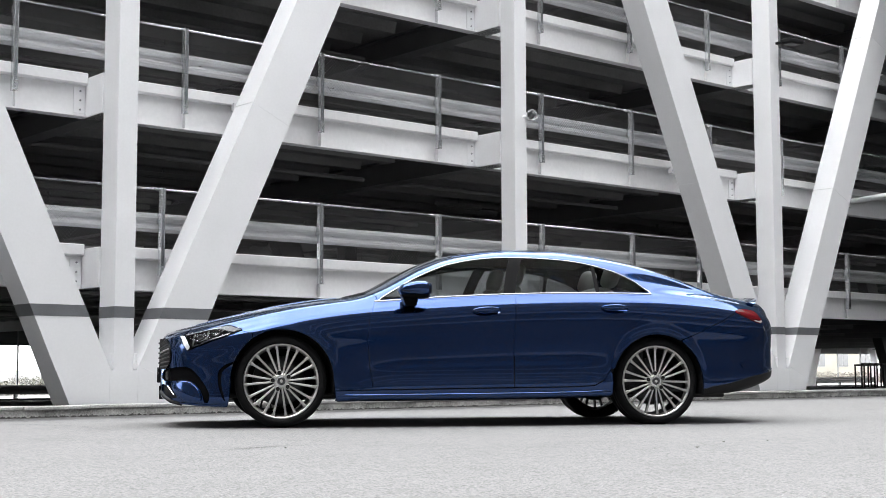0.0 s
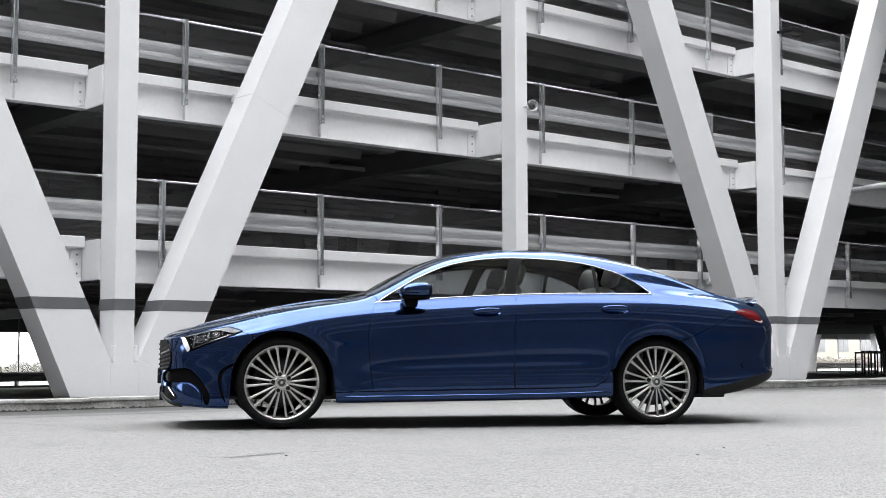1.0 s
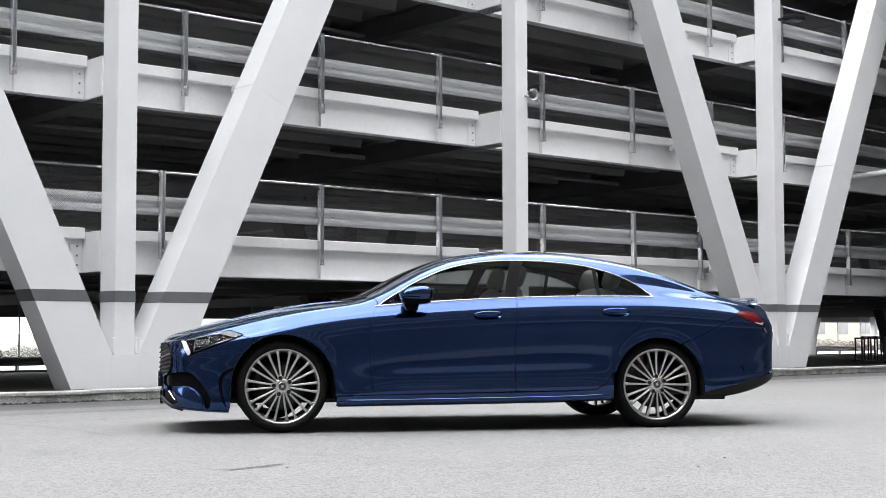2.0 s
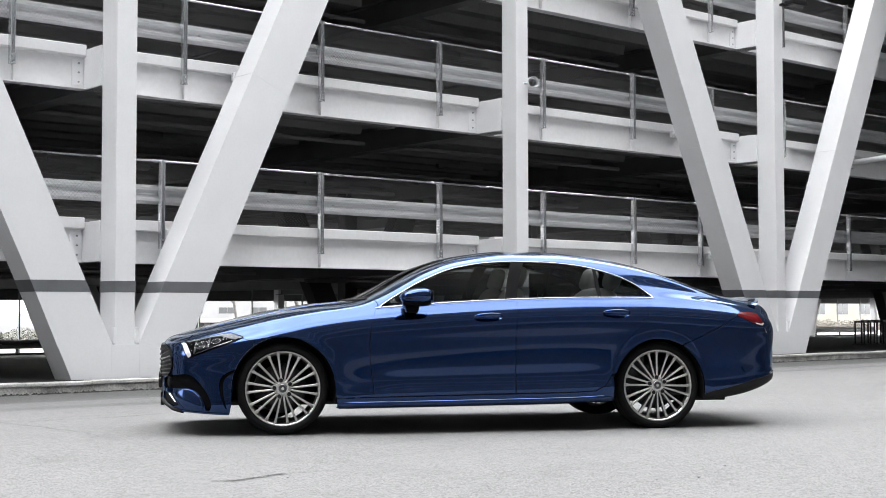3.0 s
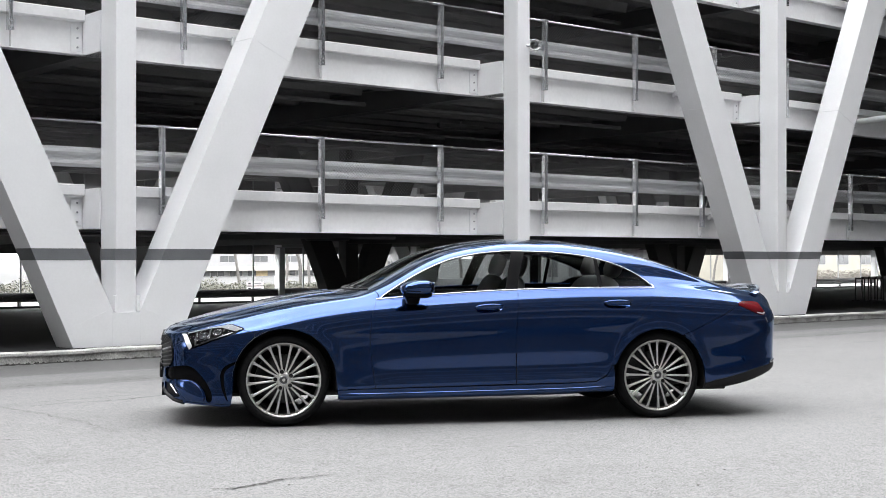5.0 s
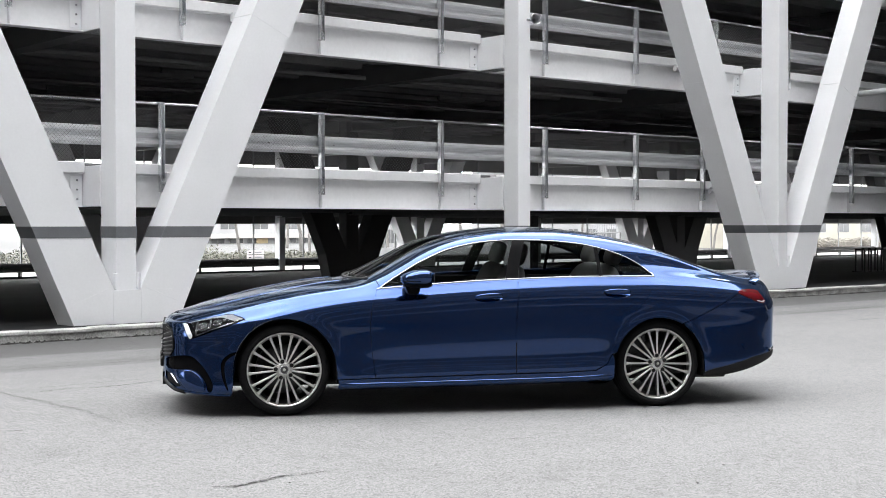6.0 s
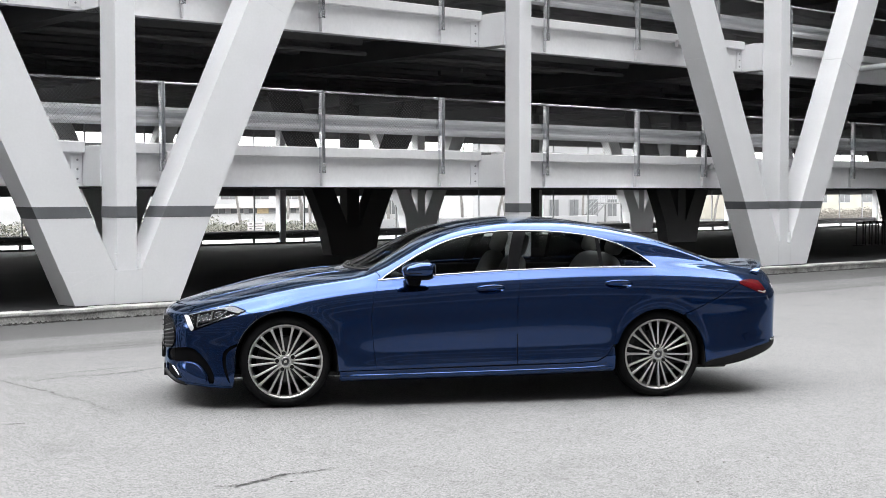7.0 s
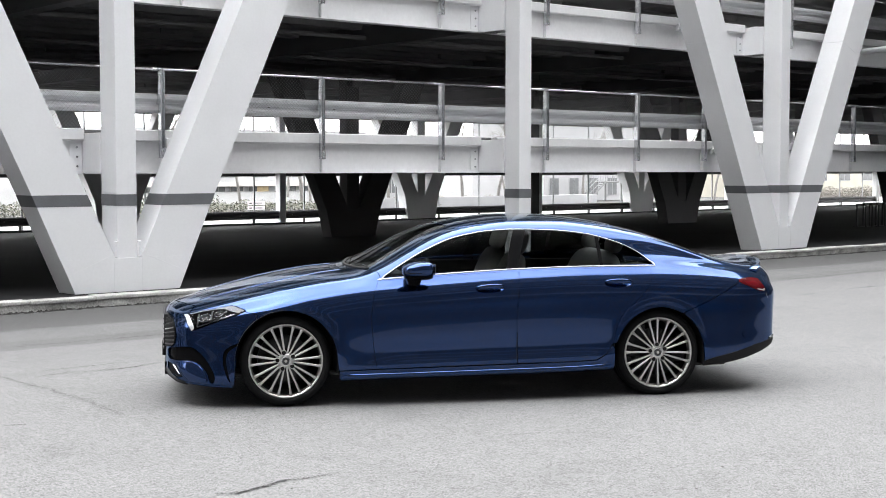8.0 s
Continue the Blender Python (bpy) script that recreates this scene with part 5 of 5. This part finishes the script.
# ---- back of the car park: tall posts, crash barrier, edge beams ----
BACK = 54.75
bm = bmesh.new()
prism(bm, [(-0.03, 0.0), (0.03, 0.0), (0.03, 0.06), (-0.03, 0.06)], "z", -0.95, TOP)
BACK_POST = mesh_of("back_post", bm, ZINC_DARK)
bm = bmesh.new()
w2 = [(0.0, -0.58), (0.05, -0.54), (0.05, -0.46), (0.0, -0.42), (0.0, -0.36), (0.05, -0.32), (0.05, -0.26), (0.0, -0.21)]
w2 = [(-a, z) for a, z in w2]
prism(bm, w2 + [(a + 0.01, z) for a, z in w2[::-1]], "x", 0, BAY)
BACK_GUARD = mesh_of("crash_rail", bm, STEEL_DARK)
bm = bmesh.new()
rod(bm, (0, -0.12, -0.79), (BAY, -0.12, -0.79), 0.05, 6)
BACK_TUBE = mesh_of("low_rail", bm, INNER)
for k in list(COLUMNS)[:-1]:
    r = thing("crash_barrier", "dark steel crash barrier at the back of the car park", "barrier", FACADE @ pose(col_u(k), BACK - 0.2, 0), group="crash barriers at the back")
    part("crash_rail", BACK_GUARD, STEEL_DARK, r)
    part("low_rail", BACK_TUBE, INNER, r)
    for i in range(3):
        part("barrier_post", cube_bm(1.25 + 2.79 * i, 1.33 + 2.79 * i, 0.01, 0.09, -0.95, -0.22), INNER, r)
        part("bolt", cube_bm(0.6 + 2.79 * i, 0.64 + 2.79 * i, -0.01, -0.002, -0.41, -0.37), ALLOY, r)
    for i in range(3):
        single("back_post", BACK_POST, ZINC_DARK, "slim grey steel post at the back of the car park", "post", FACADE @ pose(col_u(k) + 1.50 + 2.79 * i, BACK + 0.1, 0), group="slim posts at the back")
for level in LEVELS:
    z = LOW + STOREY * level
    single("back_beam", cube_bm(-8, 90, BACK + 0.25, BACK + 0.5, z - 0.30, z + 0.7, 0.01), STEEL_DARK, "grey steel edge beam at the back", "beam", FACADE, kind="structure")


PAVING = material("pale_paving", (0.32, 0.32, 0.315), 0.9, spread=0.12, scale=0.6, fine=12, fine_amount=0.06)
single("pavement", cube_bm(-20, 130, 55.9, 71.5, -1.06, -0.985), PAVING, "pale paving behind the car park", "pavement", FACADE, kind="structure")

# ---- fittings on the facade ----
def horn():
    h = thing("horn_loudspeaker", "grey horn loudspeaker on a white steel column", "loudspeaker", FACADE @ pose(19.33, 20.40, 5.36, 0, 0, -28))
    prof = [(0.004, 0.10), (0.03, 0.09), (0.05, 0.05), (0.055, -0.02), (0.085, -0.10), (0.105, -0.15), (0.110, -0.155), (0.100, -0.15), (0.05, -0.03), (0.03, 0.0), (0.0005, -0.01)]
    part("horn", finish("horn", lathe(prof, 28), ZINC), ZINC, h)
    part("throat", finish("throat", lathe([(0.0005, -0.085), (0.02, -0.08), (0.03, -0.04), (0.032, 0.0)], 16), ZINC_DARK), ZINC_DARK, h)
    part("bracket", cube_bm(-0.17, -0.02, 0.04, 0.07, -0.02, 0.02, 0.005), ZINC, h)


horn()


def floodlight():
    f = thing("floodlight", "black floodlight on a white steel column", "floodlight", FACADE @ pose(27.58, 20.35, 8.08, 0, 0, -8))
    part("housing", cube_bm(-0.02, 0.46, -0.28, 0.02, 0.02, 0.12, 0.02, 2), DARK, f)
    part("lamp_glass", cube_bm(0.05, 0.42, -0.25, -0.02, 0.005, 0.018), ALLOY_DARK, f)
    part("arm", cube_bm(-0.12, 0.03, -0.04, 0.08, 0.0, 0.06, 0.01), DARK, f)
    for i in range(4):
        part("fin", cube_bm(0.06 + 0.1 * i, 0.08 + 0.1 * i, -0.26, 0.0, 0.118, 0.15), DARK, f)


floodlight()


def tie(k, side, level):
    """A short pin joint that ties a leaning leg to the deck's edge beam."""
    z = LOW + STOREY * level + 0.50
    u = col_u(k) + side * (1.09 + SLOPE * (z - 1.39))
    t = thing("leg_tie", "white pinned steel tie between leaning leg and beam", "tie", FACADE @ pose(u, 0, z), group="ties of the leaning legs")
    bm = bmesh.new()
    rod(bm, (0, 20.9, 0), (-0.12 * side, 21.62, 0.0), 0.045, 10)
    part("rod", bm, WHITE, t, smooth=False)
    part("lug_plate", cube_bm(-0.14 * side - 0.10, -0.14 * side + 0.10, 21.50, 21.60, -0.08, 0.08, 0.01), BEAM, t)
    part("pin", cube_bm(-0.14 * side - 0.02, -0.14 * side + 0.02, 21.46, 21.50, -0.02, 0.02, 0.006), ZINC_DARK, t)


for k in (-2, 0, 2, 4):
    for side in (-1, 1):
        for level in (0, 1, 2, 3):
            if (k, side) != (2, 1):
                tie(k, side, level)


def strut():
    """A tube that runs from the deck's edge beam to the added block."""
    t = thing("bracing_tube", "white round steel tube bolted to a deck's edge beam", "tube", FACADE @ pose(32.02, 21.5, 4.79))
    bm = bmesh.new()
    rod(bm, (0.0, -0.12, 0.0), (0.06, -1.88, 0.10), 0.075, 16)
    part("tube", bm, WHITE, t)
    part("lug_plate", cube_bm(-0.24, 0.10, -0.02, 0.09, -0.15, 0.12, 0.01), BEAM, t)
    part("fork", cube_bm(-0.05, 0.05, -0.16, -0.02, -0.05, 0.05, 0.01), BEAM, t)
    for x in (-0.18, 0.05):
        part("bolt", cube_bm(x - 0.02, x + 0.02, -0.04, -0.02, 0.03, 0.07, 0.005), ZINC_DARK, t)


strut()


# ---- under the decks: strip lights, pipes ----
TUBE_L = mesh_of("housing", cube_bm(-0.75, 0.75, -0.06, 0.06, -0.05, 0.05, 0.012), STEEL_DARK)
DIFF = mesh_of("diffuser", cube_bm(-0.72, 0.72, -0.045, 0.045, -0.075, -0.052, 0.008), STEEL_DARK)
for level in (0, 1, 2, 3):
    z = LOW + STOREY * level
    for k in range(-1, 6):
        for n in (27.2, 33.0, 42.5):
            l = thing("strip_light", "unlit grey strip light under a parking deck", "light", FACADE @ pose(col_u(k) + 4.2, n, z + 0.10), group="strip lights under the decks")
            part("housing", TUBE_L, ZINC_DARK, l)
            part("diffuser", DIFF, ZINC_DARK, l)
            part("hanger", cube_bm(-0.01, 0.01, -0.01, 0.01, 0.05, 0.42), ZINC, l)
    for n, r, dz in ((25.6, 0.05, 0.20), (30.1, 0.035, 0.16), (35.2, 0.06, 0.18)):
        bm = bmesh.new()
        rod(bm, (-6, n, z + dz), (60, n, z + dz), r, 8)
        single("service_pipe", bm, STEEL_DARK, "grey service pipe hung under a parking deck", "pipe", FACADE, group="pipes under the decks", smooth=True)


def downpipe(k):
    p = thing("downpipe", "slim grey downpipe with a swan neck behind a V support", "pipe", FACADE @ pose(col_u(k) + 0.05, 38.3, 0), group="downpipes")
    bm = bmesh.new()
    rod(bm, (0, 0, -0.6), (0, 0, 1.05), 0.06, 8)
    rod(bm, (0, 0, 1.05), (0.22, 0, 1.3), 0.06, 8)
    rod(bm, (0.22, 0, 1.3), (0.22, 0, 1.75), 0.06, 8)
    part("pipe", bm, ZINC_DARK, p, smooth=False)


downpipe(2)


# ---- row of dark cycle stands inside ----
def stand(u, n):
    s = thing("cycle_stand", "black steel cycle stand in the shade of the car park", "stand", FACADE @ pose(u, n, ground_z(n) + 0.12), group="row of cycle stands")
    bm = bmesh.new()
    rod(bm, (0, 0, 0), (0, 0, 0.80), 0.03, 8)
    rod(bm, (0.0, 0.35, 0), (0.0, 0.35, 0.80), 0.03, 8)
    rod(bm, (0, -0.02, 0.80), (0, 0.37, 0.80), 0.03, 8)
    part("hoop", bm, DARK, s)
    part("head", cube_bm(-0.14, 0.14, -0.06, 0.06, 0.79, 0.87, 0.02), DARK, s)
    part("foot", cube_bm(-0.10, 0.10, -0.10, 0.45, 0, 0.05, 0.01), DARK, s)


for i in range(9):
    stand(42.15 + 0.40 * i, 27.6)

# ---- cracks, gutter dirt ----
CRACK = material("crack_dirt", (0.03, 0.029, 0.028), 0.95, spread=0.3, scale=20)


def crack(points, width, seed):
    """A broken, crumbling line: short slivers and crumbs of dirt scattered along a wandering course."""
    rng = random.Random(seed)
    bm = bmesh.new()
    drift = 0.0
    for a, b in zip(points, points[1:]):
        run = math.hypot(b[0] - a[0], b[1] - a[1])
        tx, ty = (b[0] - a[0]) / run, (b[1] - a[1]) / run
        d = 0.0
        while d < run:
            drift = 0.9 * drift + rng.gauss(0, 0.006)
            fade = 0.6 + 0.4 * abs(math.sin(3.1 * (a[0] + tx * d) + seed))
            for _ in range(6):
                off = drift + rng.gauss(0, width * 0.55)
                u, n = a[0] + tx * d - ty * off, a[1] + ty * d + tx * off
                long, wide, turn = rng.uniform(0.008, 0.04) * fade, rng.uniform(0.002, 0.008) * fade + 0.15 * width * fade, math.atan2(ty, tx) + rng.gauss(0, 0.5)
                c, e = math.cos(turn), math.sin(turn)
                bm.faces.new([bm.verts.new((u + c * p - e * q, n + e * p + c * q, ground_z(n) + 0.004)) for p, q in ((-long / 2, -0.2 * wide), (-0.1 * long, -wide / 2), (long / 2, -0.1 * wide), (0.15 * long, wide / 2))])
            d += rng.uniform(0.012, 0.03)
    single("asphalt_crack", bm, CRACK, "dark irregular crack in the pale asphalt", "crack", FACADE, group="cracks in the asphalt", kind="structure")


crack([(5.85, 13.19), (5.84, 12.68), (5.83, 12.02), (5.81, 11.41), (5.77, 11.03), (5.76, 10.65)], 0.022, 1)
crack([(6.10, 12.92), (6.42, 13.06), (6.64, 12.94), (6.96, 12.93), (7.39, 13.07)], 0.035, 2)
crack([(6.3, 13.3), (7.28, 13.31)], 0.016, 3)
crack([(5.06, 8.15), (5.16, 8.11), (5.29, 8.13), (5.5, 8.17), (5.68, 8.16), (5.87, 8.13)], 0.022, 4)
crack([(7.39, 8.31), (7.62, 8.24)], 0.012, 5)
crack([(20.55, 15.42), (21.47, 15.43), (22.62, 15.49), (23.84, 15.57), (30.0, 15.7)], 0.05, 6)
crack([(18.91, 13.25), (19.48, 13.27), (19.99, 13.21), (23.0, 13.3)], 0.04, 7)
crack([(17.71, 13.16), (17.98, 13.16)], 0.03, 12)
crack([(4.97, 10.79), (5.05, 10.74)], 0.02, 8)
crack([(6.2, 15.66), (7.5, 15.60), (9.5, 15.52), (12.0, 15.5)], 0.03, 10)


def dead_leaf(u, n, size, turn):
    """A curled dry leaf lying on the street."""
    bm = bmesh.new()
    mid = [bm.verts.new((size * (k - 0.5), 0, 0.003 + 0.10 * size * (2 * k - 1) ** 2)) for k in (0, 0.25, 0.5, 0.75, 1)]
    for side in (-1, 1):
        rim = [bm.verts.new((size * (k - 0.5), side * 0.28 * size * math.sin(math.pi * k), 0.003 + 0.22 * size * math.sin(math.pi * k))) for k in (0.2, 0.5, 0.8)]
        bm.faces.new((mid[0], mid[1], rim[0]))
        bm.faces.new((mid[1], mid[2], rim[1], rim[0]))
        bm.faces.new((mid[2], mid[3], rim[2], rim[1]))
        bm.faces.new((mid[3], mid[4], rim[2]))
    single("dead_leaf", bm, LEAF_DRY, "small dark dry leaf lying on the asphalt", "leaf", FACADE @ pose(u, n, ground_z(n), 0, 0, turn), group="dry leaves on the street", smooth=True)


LEAF_DRY = material("dry_leaf", (0.05, 0.045, 0.04), 0.8, spread=0.2, scale=40)
for u, n, size, turn in ((7.71, 6.77, 0.030, 10), (7.16, 6.52, 0.036, 20), (6.91, 6.61, 0.022, 60), (8.03, 6.69, 0.02, 80), (8.15, 7.28, 0.02, 40), (5.44, 7.99, 0.022, 130)):
    dead_leaf(u, n, size, turn)


def gutter_dirt():
    rng = random.Random(7)
    bm = bmesh.new()
    for i in range(3200):
        u = rng.uniform(2, 42)
        n = 19.96 - abs(rng.gauss(0, 0.035 + 0.03 * abs(math.sin(0.9 * u) * math.sin(2.3 * u))))
        r = rng.uniform(0.008, 0.045)
        z = ground_z(n) + 0.002
        ring = [bm.verts.new((u + r * rng.uniform(0.6, 1.6) * math.cos(a), n + 0.6 * r * math.sin(a), z)) for a in (0, 1.2, 2.5, 3.8, 5.0)]
        tip = bm.verts.new((u, n, z + r * rng.uniform(0.3, 0.9)))
        for j in range(5):
            bm.faces.new((ring[j], ring[(j + 1) % 5], tip))
    single("gutter_dirt", bm, CRACK, "dark leaf litter and grit along the kerb", "dirt", FACADE, kind="stuff")


gutter_dirt()

# ---- beyond the car park: houses, hedges, bare trees ----
RENDER_Y = material("cream_render", (0.29, 0.275, 0.235), 0.9, spread=0.08, scale=0.6)
RENDER_W = material("pale_render", (0.245, 0.245, 0.25), 0.9, spread=0.08, scale=0.5)
RENDER_G = material("grey_render", (0.26, 0.26, 0.267), 0.9, spread=0.1, scale=0.5)
ROOF = material("brown_roof", (0.36, 0.34, 0.33), 0.85, spread=0.2, scale=2)
PANE = material("house_window_glass", (0.09, 0.093, 0.097), 0.1, spread=0.1)
ORANGE = material("ochre_door_panel", (0.46, 0.36, 0.22), 0.7, spread=0.1)
LEAF = material("dull_green_hedge", (0.115, 0.115, 0.092), 0.9, spread=0.25, scale=3)
LEAF_BROWN = material("brown_winter_hedge", (0.15, 0.138, 0.122), 0.9, spread=0.25, scale=3)
BARK = material("grey_bark", (0.13, 0.124, 0.118), 0.95, spread=0.25, scale=6)
GROUND_FAR = -1.01


def house(u0, u1, n0, depth, base, eaves, wall, roof, rows, label, frame=RENDER_W, pitched=True, row_z=(), w=1.3, h=1.3, overhang=0.5):
    m = FACADE @ pose(u0, n0, base)
    L, H = u1 - u0, eaves - base
    hs = thing("house", label, "house", m, group="houses behind the car park")
    part("wall", cube_bm(0, L, 0, depth, 0, H), wall, hs)
    bm = bmesh.new()
    if pitched:
        prism(bm, [(-overhang, H), (depth + overhang, H), (depth / 2, H + depth * 0.28)], "x", -overhang, L + overhang)
    else:
        box(bm, -overhang, L + overhang, -overhang, depth + overhang, H, H + 0.35)
    part("roof", bm, roof, hs)
    for z in row_z:
        k = max(1, int(L / (w * 1.9)))
        for i in range(k):
            x = L * (i + 0.5) / k
            win = part("window", cube_bm(x - w / 2, x + w / 2, -0.03, 0.05, z, z + h), frame, hs)
            for s in (-1, 1):
                a, b = sorted((x + s * 0.04, x + s * (w / 2 - 0.07)))
                part("pane", cube_bm(a, b, -0.05, -0.031, z + 0.07, z + h - 0.07), PANE, win)
    return hs


SHOP = material("grey_brown_shop_front", (0.33, 0.315, 0.30), 0.9, spread=0.15, scale=1)
block = house(68.0, 103.0, 138, 12, -1.0, 6.0, RENDER_W, RENDER_G, 2, "white two-storey block with a grey canopy over its ground floor", frame=RENDER_G, row_z=(1.62, 4.2), w=2.3, h=0.85, overhang=0.2, pitched=False)
part("canopy", cube_bm(-0.3, 35.3, -1.2, -0.01, 0.66, 1.16), SHOP, block, "grey-brown canopy")
for i in range(14):
    shop = part("shop_window", cube_bm(0.4 + 2.5 * i, 2.3 + 2.5 * i, -0.08, -0.01, 0.0, 0.64), RENDER_G if i % 3 else SHOP, block)
    for k in range(2):
        part("pane", cube_bm(0.48 + 2.5 * i + 0.9 * k, 1.32 + 2.5 * i + 0.9 * k, -0.1, -0.081, 0.04, 0.6), PANE, shop)
part("door", cube_bm(19.1, 20.7, -0.14, -0.105, 0.0, 0.62), ORANGE, block, "ochre door panel")
part("wall_panel", cube_bm(20.75, 22.0, -0.14, -0.105, 0.0, 0.62), RENDER_W, block)
house(50, 66, 170, 12, -1, 13, RENDER_W, RENDER_G, 4, "distant pale apartment block with rows of windows", pitched=False, row_z=(2, 5, 8), w=1.8, h=1.5, overhang=0.1)
house(64, 69.5, 84, 8, -1, 2.4, RENDER_G, ROOF, 2, "small grey rendered house behind a low wall", pitched=False, row_z=(0.8,), w=1.2, h=1.2)
house(80, 92, 82, 9, -1, 6.4, RENDER_W, RENDER_G, 2, "white rendered house with an outside steel stair", pitched=False, row_z=(0.4, 3.4), w=1.2, h=1.6)
house(104, 124, 78, 9, -1, 3.2, RENDER_Y, ROOF, 2, "cream rendered house with grey framed windows", frame=RENDER_G, row_z=(1.5,), pitched=False, w=2.0, h=1.4)


def outside_stair():
    s = thing("outside_stair", "grey steel outside stair with open railings", "stair", FACADE @ pose(82.2, 79.0, -1.0))
    run, rise, n = 0.24, 0.18, 9
    long, tall = run * n, rise * n
    for i in range(n):
        part("step", cube_bm(run * i, run * i + 0.26, 0, 1.1, rise * (i + 1) - 0.04, rise * (i + 1)), STEEL_DARK, s)
    part("landing", cube_bm(long, long + 3.0, 0, 1.6, tall - 0.06, tall), STEEL_DARK, s)
    for y in (0.0, 1.1):
        for name, lift, r, mat in (("stringer", 0.0, 0.07, STEEL_DARK), ("handrail", 1.0, 0.03, ZINC_DARK), ("mid_rail", 0.5, 0.02, ZINC_DARK)):
            bm = bmesh.new()
            tube(bm, [Vector((0, y, lift)), Vector((long, y, tall + lift)), Vector((long + 3.0, y, tall + lift))], r)
            part(name, bm, mat, s)
        for i in range(18):
            x = 0.1 + 0.29 * i
            z = min(x / long, 1.0) * tall
            bm = bmesh.new()
            rod(bm, (x, y, z), (x, y, z + 1.0), 0.015, 5)
            part("baluster", bm, ZINC_DARK, s)
    for x in (long + 0.1, long + 2.9):
        part("landing_post", cube_bm(x - 0.06, x + 0.06, 0.05, 0.17, 0, tall - 0.06), STEEL_DARK, s)


outside_stair()
single("garden_wall", cube_bm(54, 78, 74.0, 74.3, -1.02, -0.25, 0.02), RENDER_G, "low grey concrete garden wall", "wall", FACADE, kind="structure")


def signboard():
    s = thing("signboard", "white notice board on two posts", "sign", FACADE @ pose(45.5, 73, -1.01))
    for x in (0.1, 1.15):
        part("post", cube_bm(x - 0.03, x + 0.03, 0, 0.06, 0, 0.9), ZINC_DARK, s)
    for z in (0.20, 0.50):
        p = part("panel", cube_bm(0, 1.25, -0.03, 0.0, z, z + 0.24, 0.005), LAMP_WHITE, s)
        part("lettering", cube_bm(0.12, 0.30, -0.034, -0.031, z + 0.08, z + 0.15), INNER, p)
        part("lettering", cube_bm(0.55, 1.05, -0.034, -0.031, z + 0.08, z + 0.15), ZINC_DARK, p)


signboard()


def hedge(u0, u1, n, width, height, mat, label, seed, count):
    rng = random.Random(seed)
    verts, faces = [], []
    for i in range(count):
        u, dn = rng.uniform(u0, u1), rng.uniform(-width / 2, width / 2)
        top = height * (0.72 + 0.28 * noise.noise((u * 0.8, seed, 0))) * (1 - 0.5 * abs(dn) / (width / 2))
        z = GROUND_FAR + rng.uniform(0, 1) ** 0.7 * top
        r = rng.uniform(0.03, 0.075)
        a, b = rng.uniform(0, 6.28), rng.uniform(-1, 1)
        k = len(verts)
        d1 = Vector((math.cos(a), math.sin(a), b)) * r
        d2 = Vector((-math.sin(a) * b, math.cos(a), 0.8)) * r * 0.6
        c = Vector((u, n + dn, z))
        verts += [tuple(c - d1), tuple(c + d2), tuple(c + d1), tuple(c - d2)]
        faces.append((k, k + 1, k + 2, k + 3))
    me = bpy.data.meshes.new("hedge")
    me.from_pydata(verts, [], faces)
    me.materials.append(mat)
    single("hedge", me, mat, label, "hedge", FACADE, kind="stuff")


hedge(24, 44, 74, 3.0, 1.5, LEAF, "loose dull green shrubs behind the car park", 11, 14000)
hedge(44, 62, 75.5, 3.0, 0.95, LEAF, "loose dull green shrubs before the brick terrace", 12, 12000)
hedge(60, 76, 77, 3.0, 1.0, LEAF_BROWN, "brown winter shrubs behind a low wall", 13, 7000)
hedge(101, 122, 74, 1.6, 1.5, LEAF_BROWN, "clipped brown winter hedge before the cream house", 14, 12000)


def bare_tree(u, n, height, seed, label="bare winter tree with fine grey twigs"):
    rng = random.Random(seed)
    t = thing("tree", label, "tree", FACADE @ pose(u, n, GROUND_FAR), group="bare trees behind the car park")
    trunk, crown = bmesh.new(), bmesh.new()

    def grow(bm, p, d, length, r, depth):
        q = p
        for i in range(3):
            d = (d + Vector((rng.gauss(0, 0.10), rng.gauss(0, 0.10), rng.gauss(0.04, 0.06)))).normalized()
            e = q + d * length / 3
            rod(bm, q, e, r * (1 - 0.15 * i), 5 if depth < 2 else 3)
            q = e
            if depth < 4:
                for _ in range(2 if depth else 2):
                    a = rng.uniform(0, 6.28)
                    side = (d.orthogonal().normalized() * math.cos(a) + d.cross(d.orthogonal().normalized()) * math.sin(a))
                    if i or depth:
                        grow(crown, q, (d * 0.75 + side * rng.uniform(0.5, 0.95)).normalized(), length * rng.uniform(0.42, 0.62), r * 0.5, depth + 1 if depth < 2 else depth + 2)

    grow(trunk, Vector((0, 0, 0)), Vector((0, 0, 1)), height * 0.62, height * 0.018, 0)
    part("trunk", trunk, BARK, t)
    part("crown", crown, BARK, t)
    return t


for u, n, h, s in ((27.0, 73, 6.5, 1), (31.5, 80, 8, 2), (24.0, 70, 6, 3), (62.0, 80, 7, 4), (57.0, 84, 8.5, 5), (71.0, 78, 7, 6), (74.5, 86, 8, 7), (50.5, 92, 9, 8), (99.0, 82, 8, 9), (41.0, 88, 8, 10)):
    bare_tree(u, n, h, s)
for i, (u, n, h) in enumerate(((67.5, 73, 5.5), (70.0, 75, 6.0), (78.5, 76, 6.0), (53.0, 74, 5.5), (47.5, 77, 6.0), (58.5, 76, 5.0), (95.0, 76, 6.0), (20.0, 72, 6.0), (29.5, 80, 6.5), (33.5, 86, 7.5), (36.5, 82, 6.0), (66, 96, 7.0), (73, 110, 8.0))):
    bare_tree(u, n, h, 40 + i)
